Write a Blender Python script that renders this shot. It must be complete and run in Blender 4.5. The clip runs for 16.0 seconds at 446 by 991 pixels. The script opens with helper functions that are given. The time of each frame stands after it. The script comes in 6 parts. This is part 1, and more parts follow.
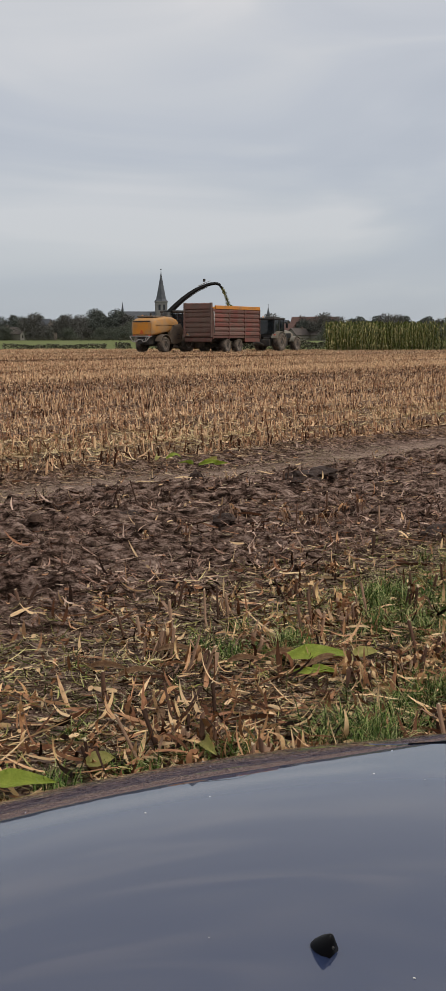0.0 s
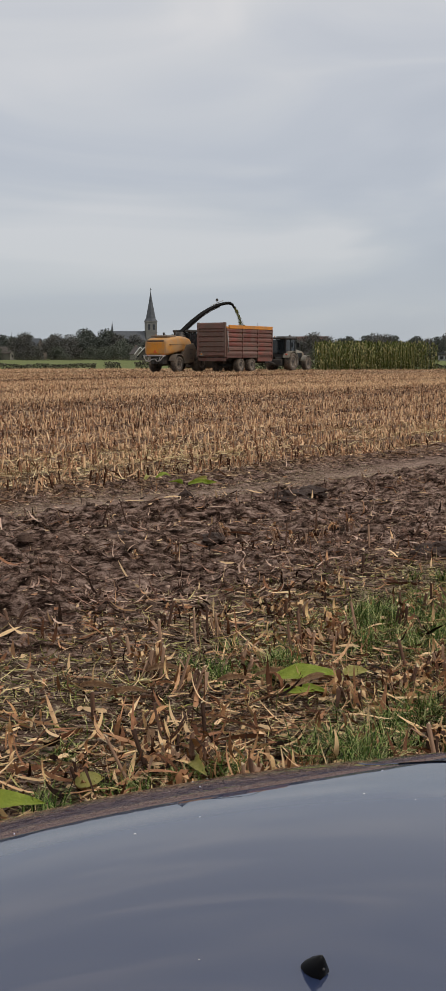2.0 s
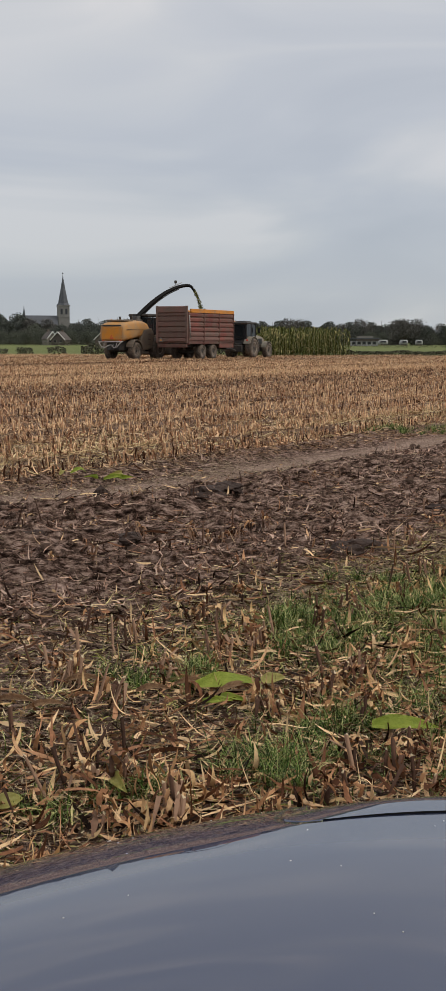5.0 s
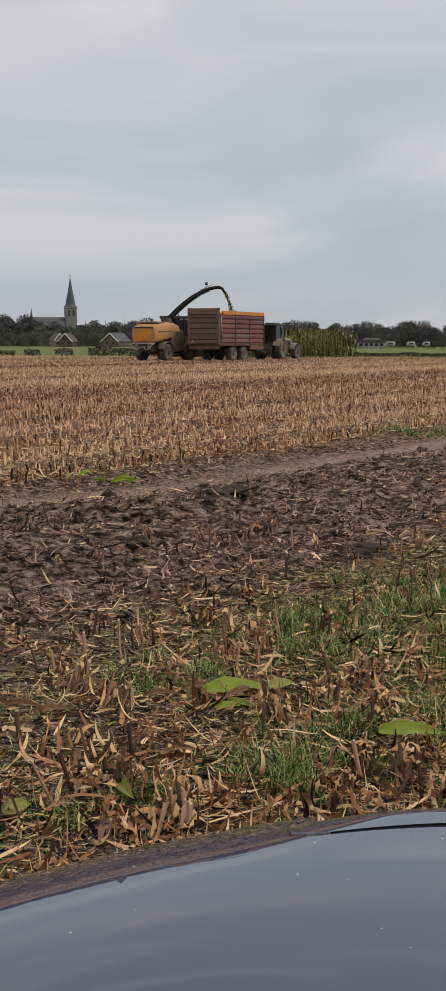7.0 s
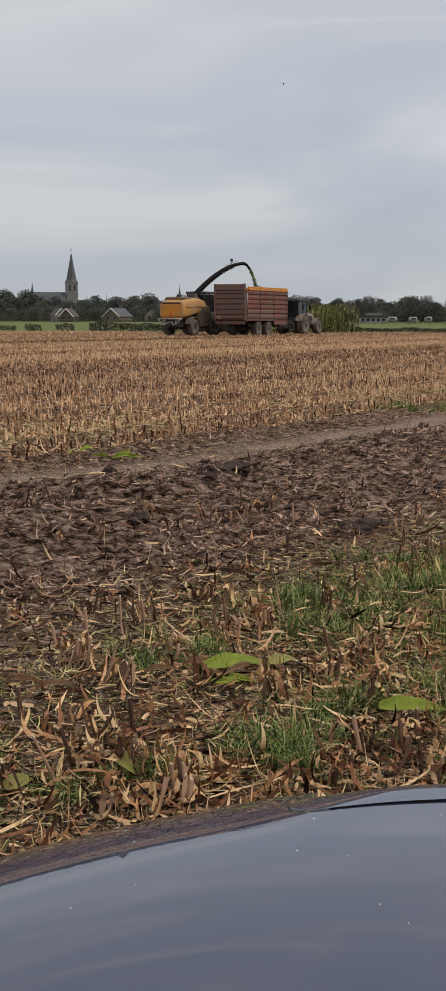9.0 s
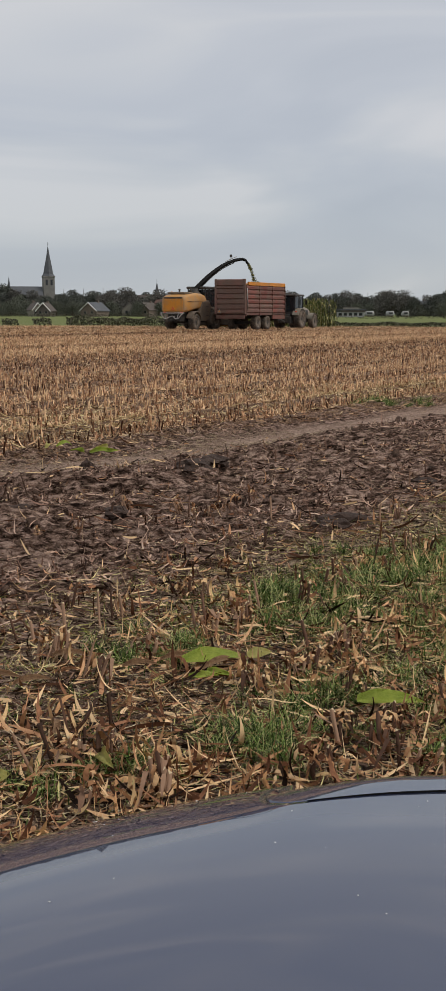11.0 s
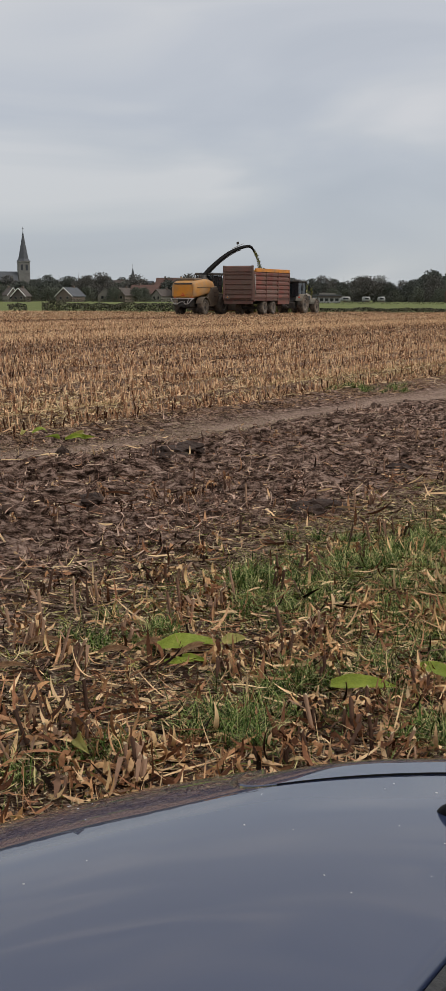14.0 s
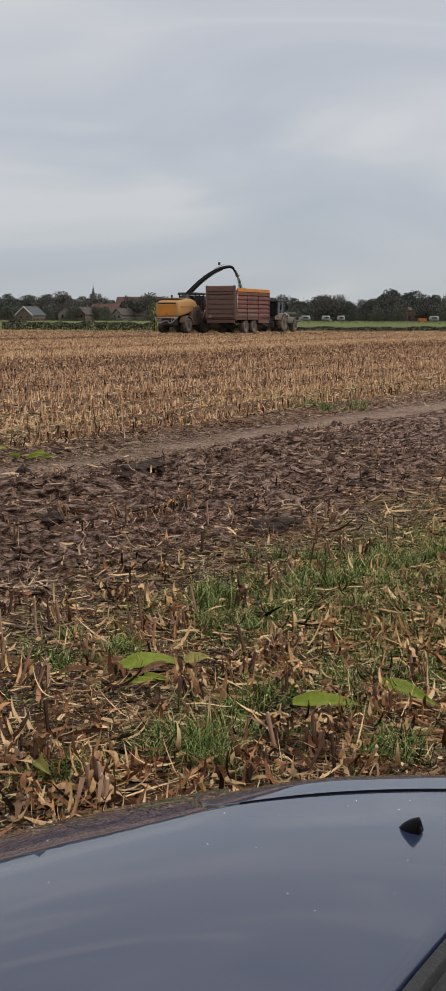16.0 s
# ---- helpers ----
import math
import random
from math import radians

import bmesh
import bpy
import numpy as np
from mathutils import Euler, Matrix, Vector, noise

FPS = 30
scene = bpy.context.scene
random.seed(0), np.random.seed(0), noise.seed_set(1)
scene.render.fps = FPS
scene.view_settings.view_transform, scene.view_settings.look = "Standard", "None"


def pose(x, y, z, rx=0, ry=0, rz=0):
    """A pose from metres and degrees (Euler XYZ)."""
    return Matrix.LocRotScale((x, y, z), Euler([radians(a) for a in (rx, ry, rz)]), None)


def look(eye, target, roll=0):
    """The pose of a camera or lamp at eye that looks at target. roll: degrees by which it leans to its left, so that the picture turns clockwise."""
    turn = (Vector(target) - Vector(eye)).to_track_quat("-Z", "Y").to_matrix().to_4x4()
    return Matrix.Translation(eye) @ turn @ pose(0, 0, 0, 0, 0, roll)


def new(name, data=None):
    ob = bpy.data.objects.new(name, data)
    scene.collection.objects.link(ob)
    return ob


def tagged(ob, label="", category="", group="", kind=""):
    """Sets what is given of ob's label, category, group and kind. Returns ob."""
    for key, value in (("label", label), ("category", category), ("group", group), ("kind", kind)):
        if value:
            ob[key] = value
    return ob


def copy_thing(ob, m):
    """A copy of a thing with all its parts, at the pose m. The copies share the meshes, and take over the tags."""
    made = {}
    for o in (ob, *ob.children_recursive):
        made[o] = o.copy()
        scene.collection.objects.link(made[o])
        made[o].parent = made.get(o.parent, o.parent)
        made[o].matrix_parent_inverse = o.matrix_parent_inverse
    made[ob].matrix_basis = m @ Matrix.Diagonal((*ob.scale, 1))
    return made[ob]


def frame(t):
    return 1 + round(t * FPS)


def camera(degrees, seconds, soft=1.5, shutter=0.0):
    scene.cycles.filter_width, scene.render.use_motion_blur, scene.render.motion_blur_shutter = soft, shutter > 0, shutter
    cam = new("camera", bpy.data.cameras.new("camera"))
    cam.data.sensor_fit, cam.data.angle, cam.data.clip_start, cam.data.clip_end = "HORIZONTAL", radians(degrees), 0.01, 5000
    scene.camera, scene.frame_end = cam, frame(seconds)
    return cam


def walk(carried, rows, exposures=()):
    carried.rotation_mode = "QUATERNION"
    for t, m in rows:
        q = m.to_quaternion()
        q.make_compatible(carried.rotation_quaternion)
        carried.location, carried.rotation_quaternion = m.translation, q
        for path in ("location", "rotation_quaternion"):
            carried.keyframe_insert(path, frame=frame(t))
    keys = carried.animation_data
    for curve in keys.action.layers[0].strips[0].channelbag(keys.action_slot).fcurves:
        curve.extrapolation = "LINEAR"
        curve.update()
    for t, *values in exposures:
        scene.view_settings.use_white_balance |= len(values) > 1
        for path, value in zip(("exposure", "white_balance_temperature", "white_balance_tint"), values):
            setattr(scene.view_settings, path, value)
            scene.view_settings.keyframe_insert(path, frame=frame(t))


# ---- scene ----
cam = camera(20.8, 16.0, soft=0.6)
PATH = [
    (0, pose(0.013, -0.014, 1.339, 82.57, 0.00, 4.20)),
    (0.5, pose(0.013, -0.014, 1.339, 82.44, -0.02, 3.77)),
    (1, pose(0.013, -0.014, 1.339, 82.79, -0.02, 4.21)),
    (1.5, pose(0.013, -0.014, 1.339, 83.05, -0.06, 3.49)),
    (2, pose(0.013, -0.014, 1.339, 83.48, -0.01, 3.71)),
    (2.5, pose(0.013, -0.014, 1.339, 83.70, 0.01, 2.46)),
    (3, pose(0.013, -0.014, 1.339, 83.58, 0.01, 0.73)),
    (5.5, pose(-0.002, 0.005, 1.448, 82.62, -0.11, -0.34)),
    (6.0, pose(-0.003, 0.011, 1.445, 82.54, -0.10, 0.17)),
    (6.5, pose(-0.004, 0.013, 1.444, 82.93, -0.09, 0.53)),
    (7.0, pose(-0.000, 0.001, 1.450, 82.85, -0.12, 0.00)),
    (7.5, pose(-0.002, 0.012, 1.447, 82.07, -0.10, 0.30)),
    (8.0, pose(-0.002, 0.017, 1.444, 82.37, -0.10, 0.48)),
    (8.5, pose(0.000, 0.001, 1.452, 82.33, -0.12, 0.25)),
    (9.0, pose(0.002, 0.001, 1.453, 81.70, -0.13, 0.07)),
    (9.5, pose(0.002, 0.002, 1.451, 81.73, -0.13, -0.54)),
    (12.0, pose(0.004, -0.006, 1.454, 81.26, -0.14, -1.22)),
    (12.5, pose(0.007, -0.019, 1.459, 81.24, -0.16, -1.55)),
    (13.0, pose(0.006, -0.014, 1.456, 81.03, -0.16, -1.76)),
    (13.5, pose(0.005, -0.011, 1.455, 80.85, -0.15, -1.70)),
    (14.0, pose(0.010, -0.030, 1.463, 80.77, -0.17, -2.09)),
    (14.5, pose(0.011, -0.025, 1.461, 80.83, -0.18, -2.80)),
    (15.0, pose(0.012, -0.029, 1.462, 81.42, -0.18, -3.43)),
    (15.5, pose(0.011, -0.041, 1.467, 81.87, -0.18, -3.68)),
    (16.0, pose(0.010, -0.032, 1.463, 81.65, -0.18, -3.93)),
]
walk(cam, PATH)

# ---- light ----
world = bpy.data.worlds.new("overcast_sky")
scene.world = world
world.use_nodes = True
wt = world.node_tree
wt.nodes.clear()
w_out = wt.nodes.new("ShaderNodeOutputWorld")
w_bg = wt.nodes.new("ShaderNodeBackground")
w_sky = wt.nodes.new("ShaderNodeTexSky")
w_sky.sky_type, w_sky.sun_disc = "NISHITA", False
w_sky.sun_elevation, w_sky.sun_rotation = radians(48), radians(107)
w_co = wt.nodes.new("ShaderNodeTexCoord")
w_sep = wt.nodes.new("ShaderNodeSeparateXYZ")
w_ramp = wt.nodes.new("ShaderNodeValToRGB")
w_map = wt.nodes.new("ShaderNodeMapping")
w_map.inputs["Scale"].default_value = (3.0, 3.0, 13.0)
w_map.inputs["Location"].default_value = (0.55, 0.2, 0.35)
w_noise = wt.nodes.new("ShaderNodeTexNoise")
w_noise.inputs["Scale"].default_value = 1.0
w_noise.inputs["Detail"].default_value = 5.0
w_noise.inputs["Roughness"].default_value = 0.42
w_noise.inputs["Distortion"].default_value = 0.9
w_cloud = wt.nodes.new("ShaderNodeValToRGB")
w_mul = wt.nodes.new("ShaderNodeMixRGB")
w_mul.blend_type = "MULTIPLY"
w_mul.inputs[0].default_value = 1.0
w_mix = wt.nodes.new("ShaderNodeMixRGB")
w_mix.inputs[0].default_value = 0.015
link = wt.links.new
link(w_co.outputs["Generated"], w_sep.inputs[0])
link(w_sep.outputs["Z"], w_ramp.inputs[0])
link(w_co.outputs["Generated"], w_map.inputs[0])
link(w_map.outputs[0], w_noise.inputs["Vector"])
link(w_noise.outputs[0], w_cloud.inputs[0])
link(w_ramp.outputs[0], w_mul.inputs[1])
link(w_cloud.outputs[0], w_mul.inputs[2])
link(w_mul.outputs[0], w_mix.inputs[1])
link(w_sky.outputs[0], w_mix.inputs[2])
link(w_mix.outputs[0], w_bg.inputs[0])
link(w_bg.outputs[0], w_out.inputs[0])


def stops(node, rows):
    """Set the colour stops of a ramp node."""
    el = node.color_ramp.elements
    while len(el) < len(rows):
        el.new(0.5)
    for e, (p, c) in zip(el, rows):
        e.position, e.color = p, (*c, 1)


stops(w_ramp, [(0.0, (0.42, 0.455, 0.50)), (0.05, (0.425, 0.455, 0.505)), (0.14, (0.475, 0.495, 0.54)), (0.28, (0.575, 0.58, 0.60)), (1.0, (0.78, 0.775, 0.78))])
stops(w_cloud, [(0.32, (0.87, 0.885, 0.91)), (0.47, (0.95, 0.955, 0.965)), (0.56, (1.03, 1.02, 1.0)), (0.68, (1.2, 1.15, 1.09))])
w_bg.inputs[1].default_value = 1.0

sun = new("sun", bpy.data.lights.new("sun", "SUN"))
sun.data.energy, sun.data.angle, sun.data.color = 1.35, radians(18), (1.0, 0.93, 0.84)
sun.matrix_world = look((0, 0, 60), (-52, 16, 0))
scene.view_settings.exposure = 0.0

# ---- materials ----


def shader(name, rough=0.7, metal=0.0, spec=0.4):
    m = bpy.data.materials.new(name)
    m.use_nodes = True
    b = m.node_tree.nodes["Principled BSDF"]
    b.inputs["Roughness"].default_value = rough
    b.inputs["Metallic"].default_value = metal
    b.inputs["Specular IOR Level"].default_value = spec
    return m, m.node_tree, b


def node(tree, kind, **values):
    n = tree.nodes.new(kind)
    for k, v in values.items():
        n.inputs[k].default_value = v
    return n


def varied(name, dark, light, scale=4.0, fine=40.0, rough=0.7, metal=0.0, bump=0.2, spec=0.4, dirt=None, dirt_amount=0.5, island=0.0, thing=0.0):
    """A surface with two scales of colour variation, fine relief, and stains of dirt."""
    m, t, b = shader(name, rough, metal, spec)
    co = node(t, "ShaderNodeTexCoord")
    n1 = node(t, "ShaderNodeTexNoise", Scale=scale, Detail=5.0, Roughness=0.6)
    n2 = node(t, "ShaderNodeTexNoise", Scale=fine, Detail=3.0, Roughness=0.6)
    t.links.new(co.outputs["Object"], n1.inputs["Vector"])
    t.links.new(co.outputs["Object"], n2.inputs["Vector"])
    mx = node(t, "ShaderNodeMix")
    mx.data_type = "FLOAT"
    mx.inputs[0].default_value = 0.4
    t.links.new(n1.outputs[0], mx.inputs[2])
    t.links.new(n2.outputs[0], mx.inputs[3])
    value = mx.outputs[0]
    for amount, source in ((island, "ShaderNodeNewGeometry"), (thing, "ShaderNodeObjectInfo")):
        if amount:
            g = node(t, source)
            out = g.outputs["Random Per Island"] if source == "ShaderNodeNewGeometry" else g.outputs["Random"]
            m2 = node(t, "ShaderNodeMix")
            m2.data_type = "FLOAT"
            m2.inputs[0].default_value = amount
            t.links.new(value, m2.inputs[2])
            t.links.new(out, m2.inputs[3])
            value = m2.outputs[0]
    r = node(t, "ShaderNodeValToRGB")
    stops(r, [(0.25, dark), (0.72, light)])
    t.links.new(value, r.inputs[0])
    colour = r.outputs[0]
    if dirt:
        n3 = node(t, "ShaderNodeTexNoise", Scale=scale * 0.6, Detail=6.0, Roughness=0.7)
        t.links.new(co.outputs["Object"], n3.inputs["Vector"])
        r3 = node(t, "ShaderNodeValToRGB")
        stops(r3, [(0.62 - 0.3 * dirt_amount, (0, 0, 0)), (0.75 - 0.2 * dirt_amount, (1, 1, 1))])
        t.links.new(n3.outputs[0], r3.inputs[0])
        md = node(t, "ShaderNodeMixRGB")
        md.inputs[2].default_value = (*dirt, 1)
        t.links.new(r3.outputs[0], md.inputs[0])
        t.links.new(colour, md.inputs[1])
        colour = md.outputs[0]
    t.links.new(colour, b.inputs["Base Color"])
    if bump:
        bp = node(t, "ShaderNodeBump", Strength=bump, Distance=0.02)
        t.links.new(n2.outputs[0], bp.inputs["Height"])
        t.links.new(bp.outputs[0], b.inputs["Normal"])
    return m


def ramped(name, rows, rough=0.8, source="island", bump=0.15, fine=60.0, spec=0.08, tone=False):
    """Each loose piece (or each object) takes its own colour from a ramp, with a little grain."""
    m, t, b = shader(name, rough, 0.0, spec)
    if source == "island":
        g = node(t, "ShaderNodeNewGeometry").outputs["Random Per Island"]
    else:
        g = node(t, "ShaderNodeObjectInfo").outputs["Random"]
    co = node(t, "ShaderNodeTexCoord")
    n = node(t, "ShaderNodeTexNoise", Scale=fine, Detail=3.0)
    t.links.new(co.outputs["Object"], n.inputs["Vector"])
    a = node(t, "ShaderNodeMath")
    a.operation = "MULTIPLY_ADD"
    a.inputs[1].default_value = 0.36
    t.links.new(n.outputs[0], a.inputs[0])
    s = node(t, "ShaderNodeMath")
    s.operation = "MULTIPLY_ADD"
    s.inputs[1].default_value = 1.4
    s.inputs[2].default_value = -0.33
    t.links.new(g, s.inputs[0])
    t.links.new(s.outputs[0], a.inputs[2])
    r = node(t, "ShaderNodeValToRGB")
    stops(r, rows)
    value = a.outputs[0]
    if tone:
        # bands along the rows, stored with each stalk
        at = node(t, "ShaderNodeAttribute")
        at.attribute_name = "tone"
        ad = node(t, "ShaderNodeMath")
        t.links.new(value, ad.inputs[0])
        t.links.new(at.outputs["Fac"], ad.inputs[1])
        value = ad.outputs[0]
    t.links.new(value, r.inputs[0])
    t.links.new(r.outputs[0], b.inputs["Base Color"])
    bp = node(t, "ShaderNodeBump", Strength=bump, Distance=0.01)
    t.links.new(n.outputs[0], bp.inputs["Height"])
    t.links.new(bp.outputs[0], b.inputs["Normal"])
    return m


M = {}
DUST = (0.20, 0.15, 0.105)
M["far_stub"] = ramped("weathered_stubble", [(0.0, (0.045, 0.0182, 0.00922)), (0.3, (0.225, 0.108, 0.0574)), (0.65, (0.414, 0.219, 0.118)), (1.0, (0.666, 0.431, 0.245))], tone=True)
M["pith"] = varied("pale_cut_pith", (0.45, 0.34, 0.2), (0.68, 0.56, 0.36), 30, 200)
M["litter"] = ramped("dry_maize_leaf", [(0.0, (0.0137, 0.00622, 0.00314)), (0.32, (0.128, 0.0545, 0.0276)), (0.58, (0.348, 0.167, 0.0878)), (0.82, (0.55, 0.311, 0.164)), (1.0, (0.733, 0.514, 0.289))], 0.7)
M["stub_leaf"] = ramped("curled_stubble_leaf", [(0.0, (0.054, 0.0231, 0.0123)), (0.35, (0.279, 0.136, 0.0727)), (0.7, (0.576, 0.331, 0.184)), (1.0, (0.792, 0.546, 0.322))], 0.75, tone=True)
M["tan_leaf"] = ramped("crumpled_tan_leaf", [(0.0, (0.0916, 0.0389, 0.0189)), (0.35, (0.303, 0.148, 0.0692)), (0.7, (0.531, 0.295, 0.139)), (1.0, (0.733, 0.497, 0.251))], 0.7, bump=0.5)
M["chaff"] = ramped("pale_chaff", [(0.0, (0.0115, 0.00681, 0.00439)), (0.4, (0.107, 0.0681, 0.0425)), (0.65, (0.323, 0.235, 0.146)), (1.0, (0.524, 0.424, 0.279))], 0.8)
M["far_litter"] = ramped("scattered_straw", [(0.0, (0.081, 0.0397, 0.023)), (0.35, (0.342, 0.186, 0.104)), (0.7, (0.594, 0.373, 0.214)), (1.0, (0.774, 0.579, 0.36))], 0.75)
M["pale_straw"] = ramped("bleached_straw", [(0.0, (0.257, 0.164, 0.0748)), (0.5, (0.479, 0.352, 0.172)), (1.0, (0.684, 0.557, 0.314))], 0.75)
M["pressed"] = ramped("muddy_straw", [(0.0, (0.026, 0.0135, 0.00929)), (0.3, (0.165, 0.0912, 0.0655)), (0.65, (0.372, 0.226, 0.162)), (1.0, (0.607, 0.429, 0.323))], 0.9)
M["wet_clod"] = varied("dark_wet_clod", (0.014, 0.009, 0.007), (0.085, 0.055, 0.042), 12, 60, 0.8, bump=0.6, spec=0.2)
M["clod"] = varied("soil_clod", (0.03, 0.019, 0.014), (0.16, 0.105, 0.08), 30, 120, 1.0, bump=0.6, spec=0.05)
M["grass"] = ramped("field_grass", [(0.0, (0.01, 0.0233, 0.004)), (0.4, (0.055, 0.106, 0.02)), (0.8, (0.18, 0.26, 0.06)), (1.0, (0.42, 0.424, 0.18))], 0.6)
M["green_leaf"] = varied("fresh_maize_leaf", (0.20, 0.30, 0.02), (0.50, 0.56, 0.09), 26, 160, 0.45, bump=0.25)
M["yellow_leaf"] = varied("yellowing_maize_leaf", (0.30, 0.28, 0.06), (0.55, 0.50, 0.16), 10, 80, 0.5)
M["maize"] = ramped("standing_maize_leaf", [(0.0, (0.04, 0.055, 0.012)), (0.5, (0.10, 0.12, 0.03)), (0.85, (0.22, 0.22, 0.07)), (1.0, (0.42, 0.36, 0.16))], 0.6)
# far leaf colours greyed and lifted, with the haze of distance painted in
M["tree"] = ramped("hazed_tree_leaves", [(0.0, (0.0731, 0.0791, 0.0704)), (1.0, (0.107, 0.114, 0.095))], 0.95)
M["tree_light"] = ramped("hazed_light_tree_leaves", [(0.0, (0.0946, 0.103, 0.0836)), (1.0, (0.142, 0.148, 0.114))], 0.95)
M["tree_brown"] = ramped("hazed_autumn_tree_leaves", [(0.0, (0.0903, 0.0877, 0.081)), (1.0, (0.129, 0.122, 0.106))], 0.95)
M["hedge"] = ramped("ditch_growth", [(0.0, (0.03, 0.033, 0.022)), (0.6, (0.085, 0.086, 0.058)), (1.0, (0.17, 0.16, 0.11))], 0.9)
M["bark"] = varied("bark", (0.05, 0.04, 0.03), (0.14, 0.11, 0.085), 5, 40, 0.9)
M["yellow"] = varied("harvester_yellow_paint", (0.56, 0.205, 0.012), (0.68, 0.275, 0.025), 1.2, 25, 0.45, bump=0.03, dirt=(0.40, 0.215, 0.075), dirt_amount=0.6)
M["dusty_yellow"] = varied("dust_coated_yellow_paint", (0.50, 0.21, 0.03), (0.62, 0.30, 0.06), 1.2, 25, 0.6, bump=0.03, dirt=(0.42, 0.25, 0.12), dirt_amount=0.9)
M["grey_panel"] = varied("dusty_grey_panel", (0.10, 0.085, 0.07), (0.2, 0.165, 0.13), 2, 30, 0.7, dirt=DUST, dirt_amount=0.8)
M["black"] = varied("black_plastic", (0.012, 0.012, 0.013), (0.03, 0.03, 0.03), 8, 90, 0.5)
M["spout"] = varied("matt_black_steel", (0.010, 0.010, 0.010), (0.024, 0.023, 0.022), 3, 40, 0.85, spec=0.12)
M["dark_steel"] = varied("dark_painted_steel", (0.018, 0.018, 0.018), (0.05, 0.045, 0.04), 3, 40, 0.55, dirt=(0.09, 0.07, 0.05), dirt_amount=0.4)
M["steel"] = varied("dusty_grey_steel", (0.26, 0.25, 0.235), (0.44, 0.42, 0.39), 4, 50, 0.6, 0.2, dirt=DUST, dirt_amount=0.35)
M["tyre"] = varied("dusty_rubber", (0.03, 0.026, 0.023), (0.075, 0.063, 0.052), 3, 40, 0.9, dirt=(0.17, 0.132, 0.10), dirt_amount=0.75)
M["rim"] = varied("dusty_wheel_rim", (0.24, 0.21, 0.175), (0.42, 0.37, 0.31), 4, 50, 0.7, dirt=(0.24, 0.19, 0.145), dirt_amount=0.4)
M["red_wood"] = varied("faded_red_board", (0.13, 0.036, 0.028), (0.24, 0.076, 0.057), 1.6, 30, 0.7, dirt=(0.14, 0.08, 0.06), dirt_amount=0.7, thing=0.45)
M["red_dull"] = varied("dusty_red_board", (0.10, 0.05, 0.04), (0.21, 0.105, 0.085), 1.6, 30, 0.75, dirt=(0.15, 0.10, 0.078), dirt_amount=0.8, thing=0.45)
M["red_frame"] = varied("dark_red_steel", (0.085, 0.032, 0.026), (0.17, 0.07, 0.055), 3, 40, 0.6, dirt=(0.13, 0.09, 0.065), dirt_amount=0.6)
M["orange"] = varied("orange_top_board", (0.5, 0.17, 0.02), (0.68, 0.28, 0.045), 2, 40, 0.6, dirt=(0.36, 0.19, 0.08), dirt_amount=0.4)
M["tractor"] = varied("dusty_olive_bonnet", (0.14, 0.13, 0.1), (0.27, 0.245, 0.19), 2, 30, 0.5, dirt=DUST, dirt_amount=0.6)
M["chop"] = ramped("chopped_maize", [(0.0, (0.05, 0.055, 0.018)), (0.6, (0.12, 0.12, 0.04)), (1.0, (0.30, 0.27, 0.10))], 0.9)
M["warn"], _, wb = shader("red_reflector", 0.35)
wb.inputs["Base Color"].default_value = (0.62, 0.07, 0.03, 1)
M["white"] = varied("white_paint", (0.62, 0.6, 0.56), (0.8, 0.79, 0.76), 3, 40, 0.6)
M["grey_white"] = varied("grey_white_sheet", (0.24, 0.24, 0.235), (0.38, 0.38, 0.37), 1, 12, 0.6)
M["cream"] = varied("weathered_plaster", (0.17, 0.155, 0.135), (0.27, 0.25, 0.215), 1, 20, 0.85)
M["brick"] = varied("weathered_brick", (0.11, 0.085, 0.07), (0.19, 0.15, 0.125), 0.6, 8, 0.9)
M["stone"] = varied("grey_church_stone", (0.13, 0.125, 0.115), (0.26, 0.25, 0.23), 0.5, 4, 0.9)
M["slate"] = varied("grey_slate", (0.055, 0.06, 0.068), (0.11, 0.115, 0.125), 0.6, 8, 0.7)
M["thatch"] = varied("dark_roof_tiles", (0.06, 0.05, 0.045), (0.13, 0.105, 0.09), 0.6, 8, 0.85)
M["red_tile"] = varied("weathered_red_tiles", (0.10, 0.058, 0.048), (0.16, 0.09, 0.072), 0.6, 8, 0.9)
M["orange_box"] = varied("orange_sheet_metal", (0.45, 0.13, 0.03), (0.6, 0.2, 0.05), 1, 10, 0.6)

M["stub_thing"] = ramped("brown_cut_stalk", [(0.0, (0.05, 0.027, 0.018)), (0.5, (0.13, 0.07, 0.046)), (1.0, (0.30, 0.185, 0.12))], 0.75, "object")
M["sheath"] = ramped("torn_sheath_leaf", [(0.0, (0.0818, 0.0339, 0.0168)), (0.35, (0.237, 0.11, 0.0534)), (0.7, (0.441, 0.237, 0.115)), (1.0, (0.638, 0.424, 0.225))], 0.75, "object")
M["gap"] = varied("dull_black_gap", (0.004, 0.004, 0.004), (0.008, 0.008, 0.008), 20, 90, 1.0, spec=0.0)
M["green_scrap"] = ramped("withered_green_scraps", [(0.0, (0.0216, 0.0302, 0.006)), (0.4, (0.151, 0.167, 0.04)), (0.75, (0.4, 0.367, 0.11)), (1.0, (0.691, 0.594, 0.28))], 0.75)
M["bird"] = varied("dark_feathers", (0.03, 0.03, 0.032), (0.09, 0.09, 0.09), 8, 60, 0.8)
M["husk"] = varied("dry_tan_husk", (0.16, 0.085, 0.045), (0.46, 0.29, 0.16), 40, 160, 0.75, bump=0.3)

